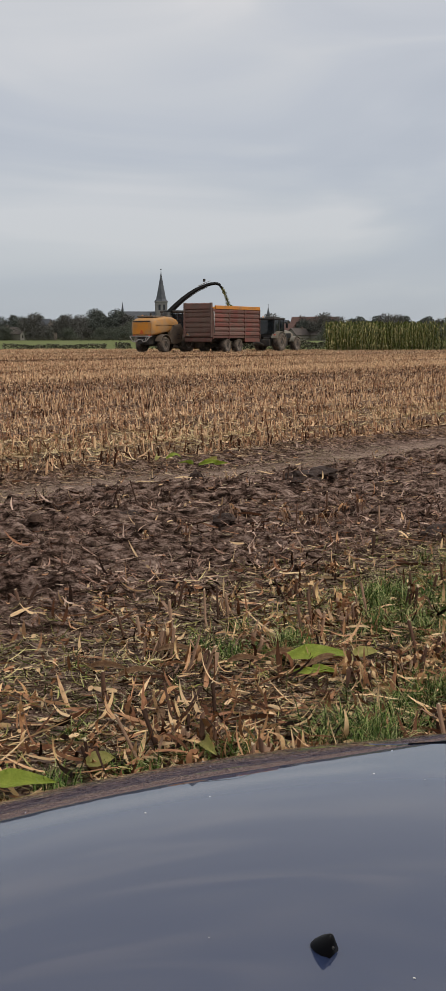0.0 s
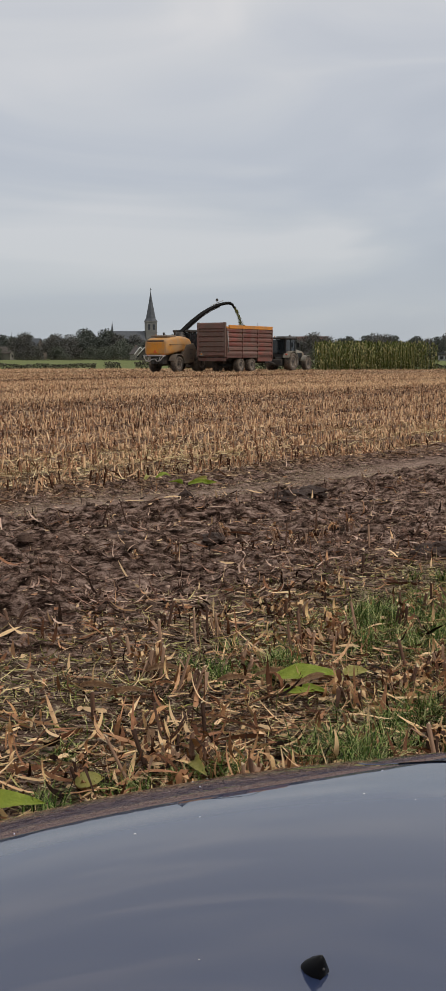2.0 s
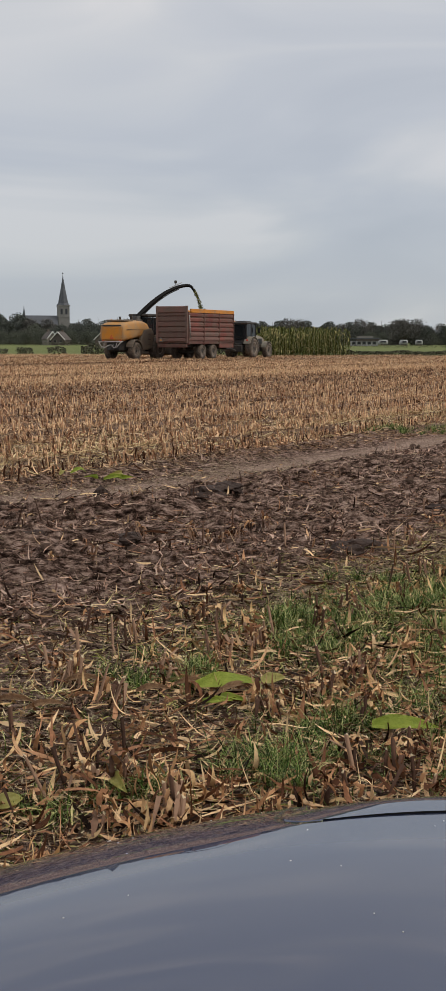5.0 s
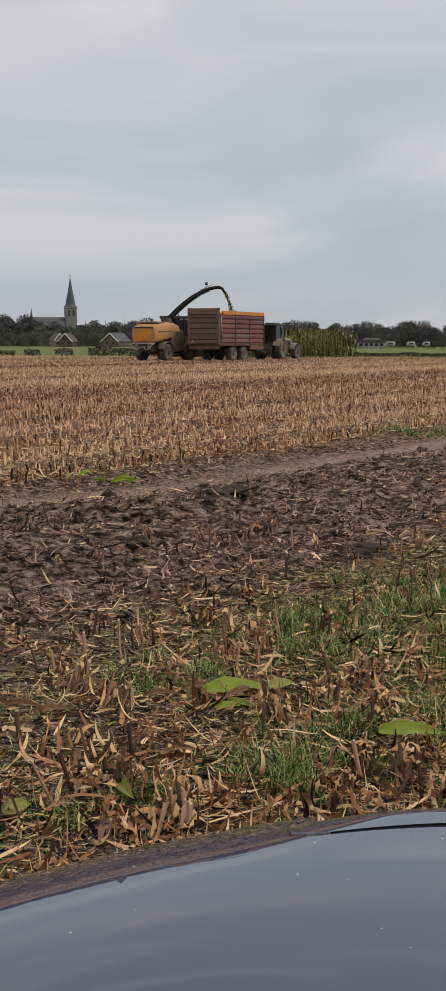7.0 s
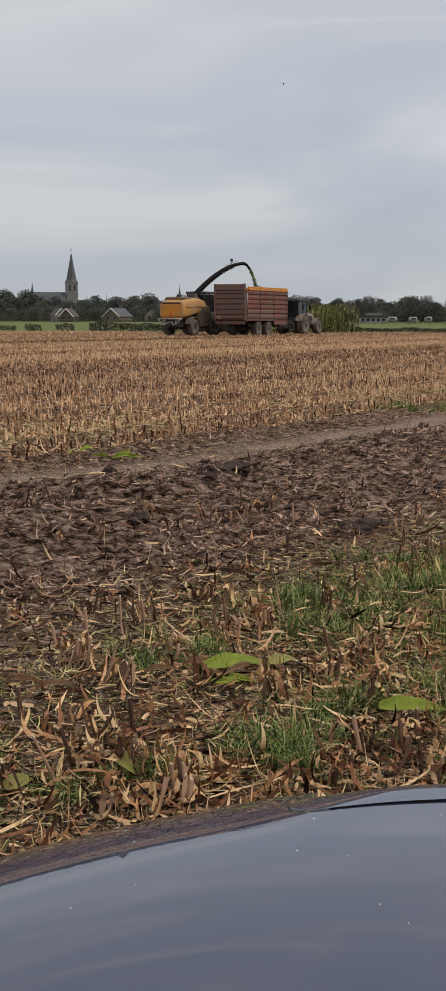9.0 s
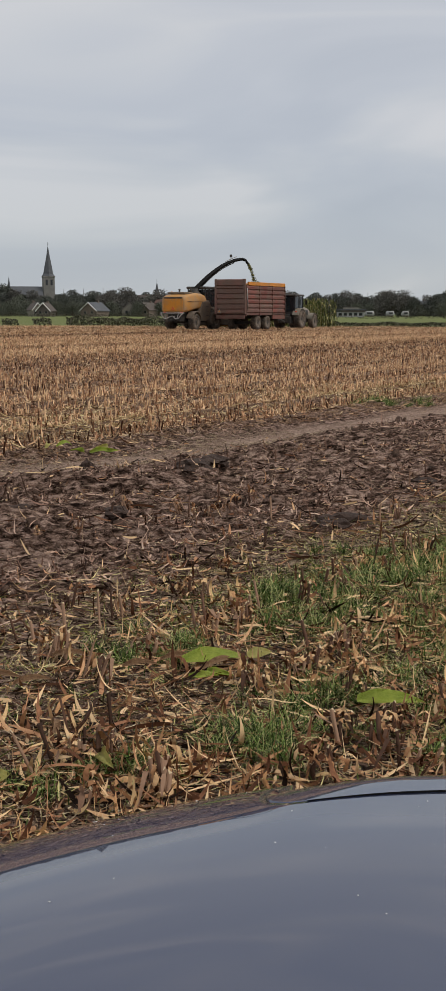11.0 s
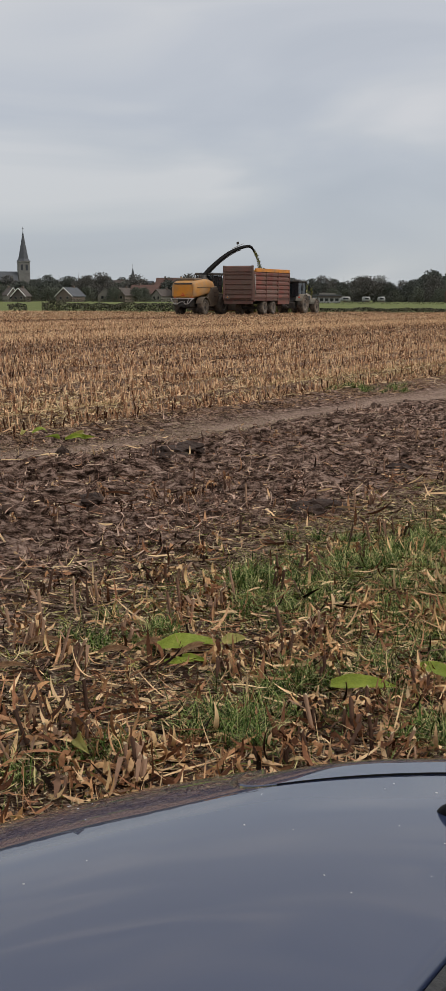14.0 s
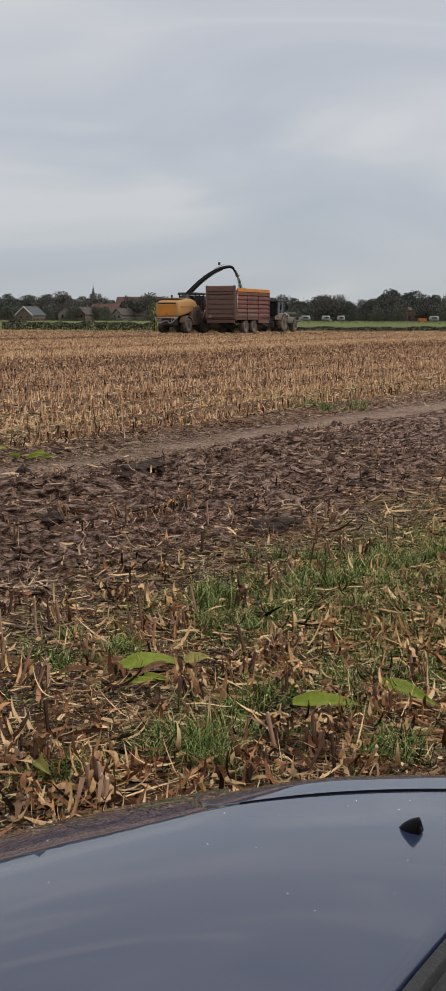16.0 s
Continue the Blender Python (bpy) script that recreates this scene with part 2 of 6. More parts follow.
gm, gt, gb = shader("clear_glass", 0.05, 0.0, 0.6)
gb.inputs["Base Color"].default_value = (0.03, 0.036, 0.04, 1)
gb.inputs["Transmission Weight"].default_value = 0.45
M["glass"] = gm
gm2, _, gb2 = shader("dark_window", 0.08, 0.0, 0.7)
gb2.inputs["Base Color"].default_value = (0.02, 0.023, 0.026, 1)
M["dark_glass"] = gm2

# dark metallic car paint under clear lacquer
pm, pt, pb = shader("dark_blue_grey_car_paint", 0.35, 0.0, 0.08)
pb.inputs["Base Color"].default_value = (0.023, 0.034, 0.078, 1)
pb.inputs["Coat Weight"].default_value = 1.0
pb.inputs["Coat Roughness"].default_value = 0.015
pb.inputs["Coat IOR"].default_value = 1.84
p_co = node(pt, "ShaderNodeTexCoord")
p_n = node(pt, "ShaderNodeTexNoise", Scale=7.0, Detail=4.0)
pt.links.new(p_co.outputs["Object"], p_n.inputs["Vector"])
p_r = node(pt, "ShaderNodeMapRange")
p_r.inputs["To Min"].default_value, p_r.inputs["To Max"].default_value = 0.002, 0.012
pt.links.new(p_n.outputs[0], p_r.inputs[0])
pt.links.new(p_r.outputs[0], pb.inputs["Coat Roughness"])
M["paint"] = pm

# the ground: soil, straw cover, track, grass and meadow by the plan's own strips
sm, st, sb = shader("field_soil", 1.0, 0.0, 0.05)
s_geo = node(st, "ShaderNodeNewGeometry")


def noise_at(scale, detail=6.0, rough=0.65):
    n = node(st, "ShaderNodeTexNoise", Scale=scale, Detail=detail, Roughness=rough)
    st.links.new(s_geo.outputs["Position"], n.inputs["Vector"])
    return n.outputs[0]


def crease_at(sx, sy, detail=5.0):
    """Noise drawn out across the ruts, for the mud's relief and its painted shade."""
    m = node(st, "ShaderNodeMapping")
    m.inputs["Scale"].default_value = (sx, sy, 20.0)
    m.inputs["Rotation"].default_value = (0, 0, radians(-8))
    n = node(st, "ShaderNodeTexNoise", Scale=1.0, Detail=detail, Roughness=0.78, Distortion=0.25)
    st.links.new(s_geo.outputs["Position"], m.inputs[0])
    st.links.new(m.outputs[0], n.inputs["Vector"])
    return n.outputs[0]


def strip(name):
    a = node(st, "ShaderNodeAttribute")
    a.attribute_name = name
    return a.outputs["Fac"]


def tint(value, rows):
    r = node(st, "ShaderNodeValToRGB")
    stops(r, rows)
    st.links.new(value, r.inputs[0])
    return r.outputs[0]


def blend(fac, a, b):
    n = node(st, "ShaderNodeMixRGB")
    st.links.new(fac, n.inputs[0])
    st.links.new(a, n.inputs[1])
    st.links.new(b, n.inputs[2])
    return n.outputs[0]


def product(a, b):
    n = node(st, "ShaderNodeMath")
    n.operation = "MULTIPLY"
    st.links.new(a, n.inputs[0])
    st.links.new(b, n.inputs[1])
    return n.outputs[0]


fine_n, mid_n, wide_n = noise_at(30.0), noise_at(5.0), noise_at(0.6)
crease_n = crease_at(9.0, 25.0, 9.0)
# soil colour with shade painted in: near-black hollows, pale crests of the bump noise
shaded_soil_c = tint(crease_n, [(0.38, (0.008, 0.005, 0.004)), (0.45, (0.045, 0.027, 0.020)), (0.51, (0.195, 0.124, 0.095)), (0.61, (0.53, 0.38, 0.305))])
dry_c = tint(fine_n, [(0.36, (0.18, 0.122, 0.092)), (0.48, (0.34, 0.24, 0.182)), (0.66, (0.50, 0.375, 0.30))])
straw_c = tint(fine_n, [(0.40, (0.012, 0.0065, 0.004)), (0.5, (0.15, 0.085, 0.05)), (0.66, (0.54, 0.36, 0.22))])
grass_c = tint(fine_n, [(0.3, (0.03, 0.05, 0.012)), (0.7, (0.10, 0.13, 0.035))])
mead_c = tint(wide_n, [(0.3, (0.115, 0.14, 0.05)), (0.7, (0.185, 0.20, 0.085))])
patch_r = tint(mid_n, [(0.4, (0, 0, 0)), (0.6, (1, 1, 1))])
ground_c = blend(product(strip("straw"), patch_r), shaded_soil_c, straw_c)
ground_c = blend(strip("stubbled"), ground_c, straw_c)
ground_c = blend(strip("track"), ground_c, dry_c)
ground_c = blend(product(strip("grassy"), patch_r), ground_c, grass_c)
ground_c = blend(strip("meadow"), ground_c, mead_c)
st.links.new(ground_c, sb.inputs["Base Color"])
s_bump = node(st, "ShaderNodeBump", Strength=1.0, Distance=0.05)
st.links.new(crease_n, s_bump.inputs["Height"])
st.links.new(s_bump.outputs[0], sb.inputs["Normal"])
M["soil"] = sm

# ---- building blocks ----
rng = np.random.default_rng(7)


def part(name, bm, material, parent=None, label="", smooth=False, m=None):
    """Link a bmesh as one mesh object under a thing or a part."""
    me = bpy.data.meshes.new(name)
    bm.to_mesh(me)
    bm.free()
    for mat in material if isinstance(material, (list, tuple)) else [material]:
        me.materials.append(mat)
    if smooth:
        me.polygons.foreach_set("use_smooth", [True] * len(me.polygons))
    ob = new(name, me)
    if parent is not None:
        ob.parent = parent
    if m is not None:
        ob.matrix_basis = m
    if label:
        ob["label"] = label
    return ob


def thing(name, label, category, m=None, group="", kind=""):
    ob = tagged(new(name), label, category, group, kind)
    if m is not None:
        ob.matrix_basis = m
    return ob


def quads(name, verts, faces, material, smooth=False, slots=None):
    """A mesh object from numpy vertices and four-cornered faces."""
    me = bpy.data.meshes.new(name)
    verts = np.ascontiguousarray(verts, dtype=np.float32).reshape(-1, 3)
    faces = np.ascontiguousarray(faces, dtype=np.int32).reshape(-1, 4)
    me.vertices.add(len(verts))
    me.vertices.foreach_set("co", verts.ravel())
    me.loops.add(faces.size)
    me.loops.foreach_set("vertex_index", faces.ravel())
    me.polygons.add(len(faces))
    me.polygons.foreach_set("loop_start", np.arange(0, faces.size, 4, dtype=np.int32))
    if slots is not None:
        me.polygons.foreach_set("material_index", np.ascontiguousarray(slots, dtype=np.int32))
    if smooth:
        me.polygons.foreach_set("use_smooth", np.ones(len(faces), dtype=bool))
    me.update(calc_edges=True)
    for mat in material if isinstance(material, (list, tuple)) else [material]:
        me.materials.append(mat)
    return new(name, me)


def box(bm, x0, x1, y0, y1, z0, z1, bevel=0.0):
    g = bmesh.ops.create_cube(bm, size=1.0)
    for v in g["verts"]:
        v.co = Vector(((x0 + x1) / 2 + v.co.x * (x1 - x0), (y0 + y1) / 2 + v.co.y * (y1 - y0), (z0 + z1) / 2 + v.co.z * (z1 - z0)))
    if bevel:
        edges = list({e for v in g["verts"] for e in v.link_edges})
        bmesh.ops.bevel(bm, geom=edges, offset=bevel, segments=2, affect="EDGES", profile=0.5)
    return bm


def boxed(*a, bevel=0.0):
    return box(bmesh.new(), *a, bevel=bevel)


def prism(bm, outline, x0, x1):
    """An outline in the y-z plane, drawn out along x."""
    a = [bm.verts.new((x0, y, z)) for y, z in outline]
    b = [bm.verts.new((x1, y, z)) for y, z in outline]
    n = len(outline)
    bm.faces.new(a[::-1])
    bm.faces.new(b)
    for i in range(n):
        bm.faces.new((a[i], a[(i + 1) % n], b[(i + 1) % n], b[i]))
    bmesh.ops.recalc_face_normals(bm, faces=bm.faces)
    return bm


def lathe(bm, profile, n=32, axis="x"):
    """Turn a profile of (along the axis, radius) rows round the axis."""
    rings = []
    for a, r in profile:
        ring = []
        for i in range(n):
            c, s = math.cos(2 * math.pi * i / n) * r, math.sin(2 * math.pi * i / n) * r
            ring.append(bm.verts.new((a, c, s) if axis == "x" else (c, s, a)))
        rings.append(ring)
    for r0, r1 in zip(rings, rings[1:]):
        for i in range(n):
            bm.faces.new((r0[i], r0[(i + 1) % n], r1[(i + 1) % n], r1[i]))
    for ring in (rings[0], rings[-1]):
        bm.faces.new(ring)
    bmesh.ops.recalc_face_normals(bm, faces=bm.faces)
    return bm


def tube(bm, points, radius, n=8, flat=1.0):
    """A pipe along points; radius is a number or one for each point."""
    pts = [Vector(p) for p in points]
    rad = [radius] * len(pts) if isinstance(radius, (int, float)) else radius
    rings = []
    for i, p in enumerate(pts):
        d = (pts[min(i + 1, len(pts) - 1)] - pts[max(i - 1, 0)]).normalized()
        up = Vector((0, 0, 1)) if abs(d.z) < 0.95 else Vector((0, 1, 0))
        a = d.cross(up).normalized()
        b = a.cross(d)
        rings.append([bm.verts.new(p + a * math.cos(2 * math.pi * k / n) * rad[i] * flat + b * math.sin(2 * math.pi * k / n) * rad[i]) for k in range(n)])
    for r0, r1 in zip(rings, rings[1:]):
        for k in range(n):
            bm.faces.new((r0[k], r0[(k + 1) % n], r1[(k + 1) % n], r1[k]))
    bm.faces.new(rings[0])
    bm.faces.new(rings[-1])
    bmesh.ops.recalc_face_normals(bm, faces=bm.faces)
    return bm


def value_noise(x, y, seed=0.0):
    ix, iy = np.floor(x), np.floor(y)
    fx, fy = x - ix, y - iy
    fx, fy = fx * fx * (3 - 2 * fx), fy * fy * (3 - 2 * fy)

    def h(a, b):
        v = np.sin(a * 127.1 + b * 311.7 + seed * 74.7) * 43758.5453
        return v - np.floor(v)

    return (h(ix, iy) * (1 - fx) + h(ix + 1, iy) * fx) * (1 - fy) + (h(ix, iy + 1) * (1 - fx) + h(ix + 1, iy + 1) * fx) * fy


def fbm(x, y, seed=0.0, octaves=4):
    total, amp = 0.0, 0.5
    for o in range(octaves):
        total = total + amp * value_noise(x * 2 ** o, y * 2 ** o, seed + o * 3.1)
        amp *= 0.5
    return total


def ramp01(x, a, b):
    k = np.clip((x - a) / (b - a), 0, 1)
    return k * k * (3 - 2 * k)


# ---- plan of the field ----
# strips run along the direction (0.59, 0.81); "across" counts metres away from the camera's side
EDGE_Y = 131.0
ROW = radians(28)
ROW_U, ROW_V = (math.sin(ROW), math.cos(ROW)), (math.cos(ROW), -math.sin(ROW))
# the cut rows run almost along the dirt track
DRILL = radians(33)
DRILL_U, DRILL_V = (math.sin(DRILL), math.cos(DRILL)), (math.cos(DRILL), -math.sin(DRILL))


def across(x, y):
    return -0.81 * x + 0.59 * y


def along(x, y):
    return 0.59 * x + 0.81 * y


def strips(x, y):
    """Cover of track, bare churned soil, straw, grass and meadow at places of the plan."""
    s, r = across(x, y), along(x, y)
    wob = (fbm(x * 0.35, y * 0.35, 2.0, 3) - 0.44) * 1.2
    sw = s + wob * 0.7
    track = ramp01(sw, 7.4, 7.65) * (1 - ramp01(sw, 7.95, 8.3)) * (0.55 + 0.45 * ramp01(fbm(x * 1.2, y * 1.2, 44.0, 3), 0.34, 0.5))
    churn = ramp01(sw, 3.6, 4.5) * (1 - ramp01(sw, 7.1, 7.5)) + 0.8 * ramp01(sw, 8.1, 8.4) * (1 - ramp01(sw, 8.8, 9.4))
    meadow = ramp01(y + 0.4 * wob, EDGE_Y - 0.4, EDGE_Y + 0.6)
    grassy = (1 - ramp01(sw, 2.9, 3.6)) * ramp01(r + wob, 3.9, 5.0)
    straw = 0.4 * np.clip(1 - churn * 0.86, 0, 1) * (1 - 0.4 * grassy)
    far = ramp01(s, 14.0, 60.0)
    bands = 0.70 + 1.9 * (fbm(s * 0.45, r * 0.03, 9.0, 3) - 0.44)
    straw = np.where(s > 8.4, np.clip(bands + 0.25 * far, 0, 1), straw)
    return track, churn, np.clip(straw, 0, 1), grassy, meadow


def lane(x, y):
    """1 in the bare lanes between the pairs of cut rows, 0 on the rows."""
    return ramp01(np.cos((x * DRILL_V[0] + y * DRILL_V[1] - 1.125) * 2 * math.pi / 1.5), 0.1, 0.8)


def stubbled(x, y):
    """Straw cover of the cut field beyond the track."""
    s = across(x, y)
    return ramp01(s, 8.8, 10.0) * (0.55 + 0.45 * ramp01(s, 14, 40)) * (y < EDGE_Y) * (1 - 0.8 * lane(x, y) * (1 - ramp01(s, 30, 60)))


def ground_z(x, y):
    x, y = np.asarray(x, float), np.asarray(y, float)
    track, churn, straw, grassy, meadow = strips(x, y)
    d = np.hypot(x, y)
    fade = 1 - ramp01(d, 30, 90)
    s, r = across(x, y), along(x, y)
    clods = (fbm(x * 5, y * 5, 1.0, 4) - 0.47) * 0.10
    lumps = (fbm(x * 1.3, y * 1.3, 4.0, 3) - 0.44) * 0.12
    # lug prints of tractor tyres in the soft strip
    lug = np.maximum(0, np.sin((y + 0.10 * x + 0.30 * fbm(x * 0.8, y * 0.8, 5.0, 3)) * 2 * math.pi / 0.24)) ** 1.3
    # smeared rolls of mud that lie across the ruts
    rolls = np.abs(2 * fbm((x + 0.2 * y) * 1.7, (y - 0.12 * x) * 5.5, 31.0, 3) - 0.88)
    fine_rolls = np.abs(2 * fbm((x - 0.1 * y) * 4.5, (y + 0.1 * x) * 14.0, 37.0, 2) - 0.75)
    ruts = ramp01(s % 1.5, 0.0, 0.15) * (1 - ramp01(s % 1.5, 1.1, 1.3)) * churn
    z = clods * (0.35 + 0.45 * churn + 0.15 * straw) * (1 - 0.45 * track) + lumps * (0.3 + 0.6 * churn) * (1 - 0.6 * track)
    z = z - 0.035 * ruts + 0.11 * lug * ruts * np.clip(2.2 * fbm(x * 0.6, y * 0.6, 6.0, 2) - 0.25, 0, 1) + (0.20 * (0.3 - rolls) + 0.10 * (0.3 - fine_rolls)) * churn - 0.03 * track
    z = z + 0.008 * np.sin(r * 2 * math.pi / 0.22) * track
    rid = 0.025 * np.cos((x * DRILL_V[0] + y * DRILL_V[1]) * 2 * math.pi / 0.75)
    z = z + rid * ramp01(s, 8.4, 9.0)
    return z * fade * (1 - meadow)


def build_ground():
    rings = [0.0, 0.8, 1.6, 2.4]
    while rings[-1] < 26:
        rings.append(rings[-1] * (1.0034 if rings[-1] < 13 else 1.0062))
    while rings[-1] < 110:
        rings.append(rings[-1] * 1.02)
    rings += [118, 124, 128, 129.5, 130.2, 130.8, 131.4, 132.2, 134]
    while rings[-1] < 4200:
        rings.append(rings[-1] * 1.09)
    rad = np.array(rings)
    ang = np.radians(np.concatenate([np.linspace(-19, 19, 460), np.linspace(19, 341, 60)[1:-1]]))
    a, r = np.meshgrid(ang, rad)
    # the far rings turn straight, so that the field's edge is a line
    x, y = r * np.sin(a), r * np.cos(a)
    inside = np.abs(a) < radians(19.5)
    y = np.where(inside & (r > 60), y * (1 + (1 / np.cos(a) - 1) * ramp01(r, 60, 100)), y)
    x = np.where(inside & (r > 60), y * np.tan(a), x)
    z = ground_z(x, y)
    n = len(ang)
    i, j = np.meshgrid(np.arange(len(rad) - 1), np.arange(n), indexing="ij")
    k = (j + 1) % n
    faces = np.stack([i * n + j, i * n + k, (i + 1) * n + k, (i + 1) * n + j], -1)
    ob = quads("ground", np.stack([x, y, z], -1), faces, M["soil"], True)
    for name, values in zip(("track", "churn", "straw", "grassy", "meadow", "stubbled"), (*strips(x, y), stubbled(x, y))):
        at = ob.data.attributes.new(name, "FLOAT", "POINT")
        at.data.foreach_set("value", np.ascontiguousarray(values.ravel(), dtype=np.float32))
    tagged(ob, "brown harvested maize field with bare wheel tracks and meadow beyond", "ground", kind="structure")
    return ob


build_ground()

# ---- the car in front of the camera ----
# bonnet: a shallow dome, z over the plan; the car's nose points to (-0.83, 0.56)
CAR_P, CAR_Q = (-0.829, 0.559), (0.559, 0.829)
DOME = (-0.150, 1.040, 0.8605, 0.602, -0.401, 0.688)


def dome_z(x, y):
    cx, cy, zc, a, b, c = DOME
    dx, dy = x - cx, y - cy
    z = zc - 0.5 * (a * dx * dx + 2 * b * dx * dy + c * dy * dy)
    # towards the far wing the panel runs out straight
    vx, vy = 0.17, 0.985
    fall = (a * dx + b * dy) * vx + (b * dx + c * dy) * vy
    bend = a * vx * vx + 2 * b * vx * vy + c * vy * vy
    straight = 1 - float(ramp01(-0.829 * x + 0.559 * y, 0.68, 0.84))
    return z + straight * 0.5 * max(0.0, fall - 0.14) ** 2 / bend


def car_xy(p, q):
    """Plan place of a point p metres towards the nose and q metres across the car."""
    return CAR_P[0] * p + CAR_Q[0] * q, CAR_P[1] * p + CAR_Q[1] * q


def shut_line(p):
    return min(1.629 - 1.5 * (p - 0.545), 1.86) + 0.7 * float(ramp01(p, 0.74, 1.0))


def wing_edge(p):
    k = p - 0.648
    return max(min(1.62 - 1.5 * k + 2.0 * k * k, 1.98) + 0.5 * float(ramp01(p, 0.9, 1.05)), shut_line(p) + 0.03)


def wing_roll(p, q):
    """How far the wing's far edge has rolled down below the dome."""
    k = max(0.0, q - wing_edge(p) + 0.05)
    return 0.8 * k * k * (1 - float(ramp01(p, 0.68, 0.84)))


def dome_sheet(name, p0, p1, q_of, material, parent, label="", n=48, drop=0.0, rim=0.012, roll=False):
    """A panel of the dome between p0 and p1, with q_of(p) = (from, to), and a turned-down rim."""
    verts, faces = [], []
    steps = [-0.0001] + [i / n for i in range(n + 1)] + [1.0001]
    for a in steps:
        p = p0 + (p1 - p0) * min(max(a, 0), 1)
        lo, hi = q_of(p)
        for b in steps:
            q = lo + (hi - lo) * min(max(b, 0), 1)
            x, y = car_xy(p, q)
            edge = a < 0 or a > 1 or b < 0 or b > 1
            verts.append((x, y, dome_z(x, y) - drop - (rim if edge else 0) - (wing_roll(p, q) if roll else 0)))
    k = len(steps)
    for i in range(k - 1):
        for j in range(k - 1):
            faces.append((i * k + j, i * k + j + 1, (i + 1) * k + j + 1, (i + 1) * k + j))
    ob = quads(name, np.array(verts), np.array(faces), material, True)
    ob.parent = parent
    if label:
        ob["label"] = label
    return ob


def build_car():
    car = thing("car", "dark blue-grey car with glossy bonnet parked at the field's edge", "car")
    paint = M["paint"]
    dome_sheet("bonnet", 0.380, 1.42, lambda p: (0.33, shut_line(p)), paint, car, "glossy dark bonnet mirroring the sky", 64)
    dome_sheet("fender", 0.30, 1.30, lambda p: (shut_line(p) + 0.008, wing_edge(p) + 0.10 * (1 - float(ramp01(p, 0.68, 0.84)))), paint, car, "", 72, 0.0, 0.07, True)
    # added matt black strip over the shut line, for the darkness in the gap
    dome_sheet("shut_line_seal", 0.38, 0.735, lambda p: (shut_line(p) - 0.001, shut_line(p) + 0.001 + 0.008 * (1 - float(ramp01(p, 0.64, 0.735)))), M["gap"], car, "black strip standing in for the dark bonnet gap", 40, -0.0012, 0.012)
    dome_sheet("fender", 0.0, 1.40, lambda p: (0.24, 0.323), paint, car, "", 24)
    dome_sheet("bonnet_liner", 0.30, 1.35, lambda p: (0.35, shut_line(p) + 0.02), M["black"], car, "black seal under the bonnet", 20, 0.02)
    # black seal and cowl between bonnet and windscreen
    for lo, hi, drop in ((0.364, 0.376, 0.003), (0.325, 0.333, 0.012)):
        dome_sheet("seal", lo, hi, lambda p: (0.36, 1.8), M["black"], car, "", 24, drop, 0.03)
    dome_sheet("cowl", 0.12, 0.325, lambda p: (0.36, 1.8), M["cowl"], car, "dark grey plastic cowl below the windscreen", 24, 0.035)
    for i in range(14):
        q = 0.45 + i * 0.1
        dome_sheet("cowl_rib", 0.16, 0.325, lambda p, q=q: (q, q + 0.008), M["black"], car, "", 4, 0.022, 0.02)
    # washer nozzles
    for wx, wy, size in ((0.026, 0.933, 0.66), (0.355, 1.432, 0.85)):
        bm = bmesh.new()
        rows = [(-0.0185, 0.003, 0.002), (-0.013, 0.009, 0.010), (-0.003, 0.0135, 0.019), (0.006, 0.0135, 0.0245), (0.0105, 0.0115, 0.0265), (0.0125, 0.010, 0.025), (0.0165, 0.010, 0.012)]
        rings = []
        for yy, hw, hh in rows:
            rings.append([bm.verts.new((hw * math.cos(a), yy, max(0, hh * math.sin(a)) - 0.001)) for a in [math.pi * k / 8 for k in range(9)]])
        for r0, r1 in zip(rings, rings[1:]):
            for k in range(8):
                bm.faces.new((r0[k], r0[k + 1], r1[k + 1], r1[k]))
        bm.faces.new(rings[0])
        bm.faces.new(rings[-1])
        bmesh.ops.recalc_face_normals(bm, faces=bm.faces)
        nozzle = part("washer_nozzle", bm, M["black_gloss"], car, "black plastic washer nozzle", True)
        nozzle.matrix_basis = pose(wx, wy, dome_z(wx, wy), -4, 6, 236) @ Matrix.Diagonal((size, size, size, 1))
        bm = bmesh.new()
        bmesh.ops.create_uvsphere(bm, u_segments=8, v_segments=6, radius=0.0022)
        part("jet", bm, M["dark_steel"], nozzle, "", True, pose(0.003, 0.0165, 0.010))
    # specks of dust and dried drops on the lacquer
    r = random.Random(4)
    bm = bmesh.new()
    for _ in range(48):
        p, q = r.uniform(0.42, 1.05), r.uniform(0.5, 1.6)
        if q > shut_line(p) - 0.03:
            continue
        x, y = car_xy(p, q)
        s, a = r.uniform(0.0004, 0.0011), r.uniform(0, 3.1)
        g = bmesh.ops.create_icosphere(bm, subdivisions=1, radius=1.0)
        for v in g["verts"]:
            c = Vector((v.co.x * s * r.uniform(1.0, 2.2), v.co.y * s, v.co.z * 0.0003))
            c.rotate(Euler((0, 0, a)))
            v.co = c + Vector((x, y, dome_z(x, y) + 0.0003))
    part("dust_specks", bm, M["white"], car, "pale dried specks")["kind"] = "stuff"
    # lower body, nose and wheels: local y towards the nose, x across
    base = pose(*car_xy(0.72, 1.07), 0, 0, 0, 56)
    bm = bmesh.new()
    outline = [(-3.0, 0.24), (0.36, 0.22), (0.50, 0.30), (0.52, 0.42), (0.46, 0.50), (0.3, 0.52), (-3.0, 0.52)]
    prism(bm, outline, -0.83, 0.83)
    bmesh.ops.bevel(bm, geom=list(bm.edges), offset=0.04, segments=3, affect="EDGES")
    part("body", bm, paint, car, "", True, base)
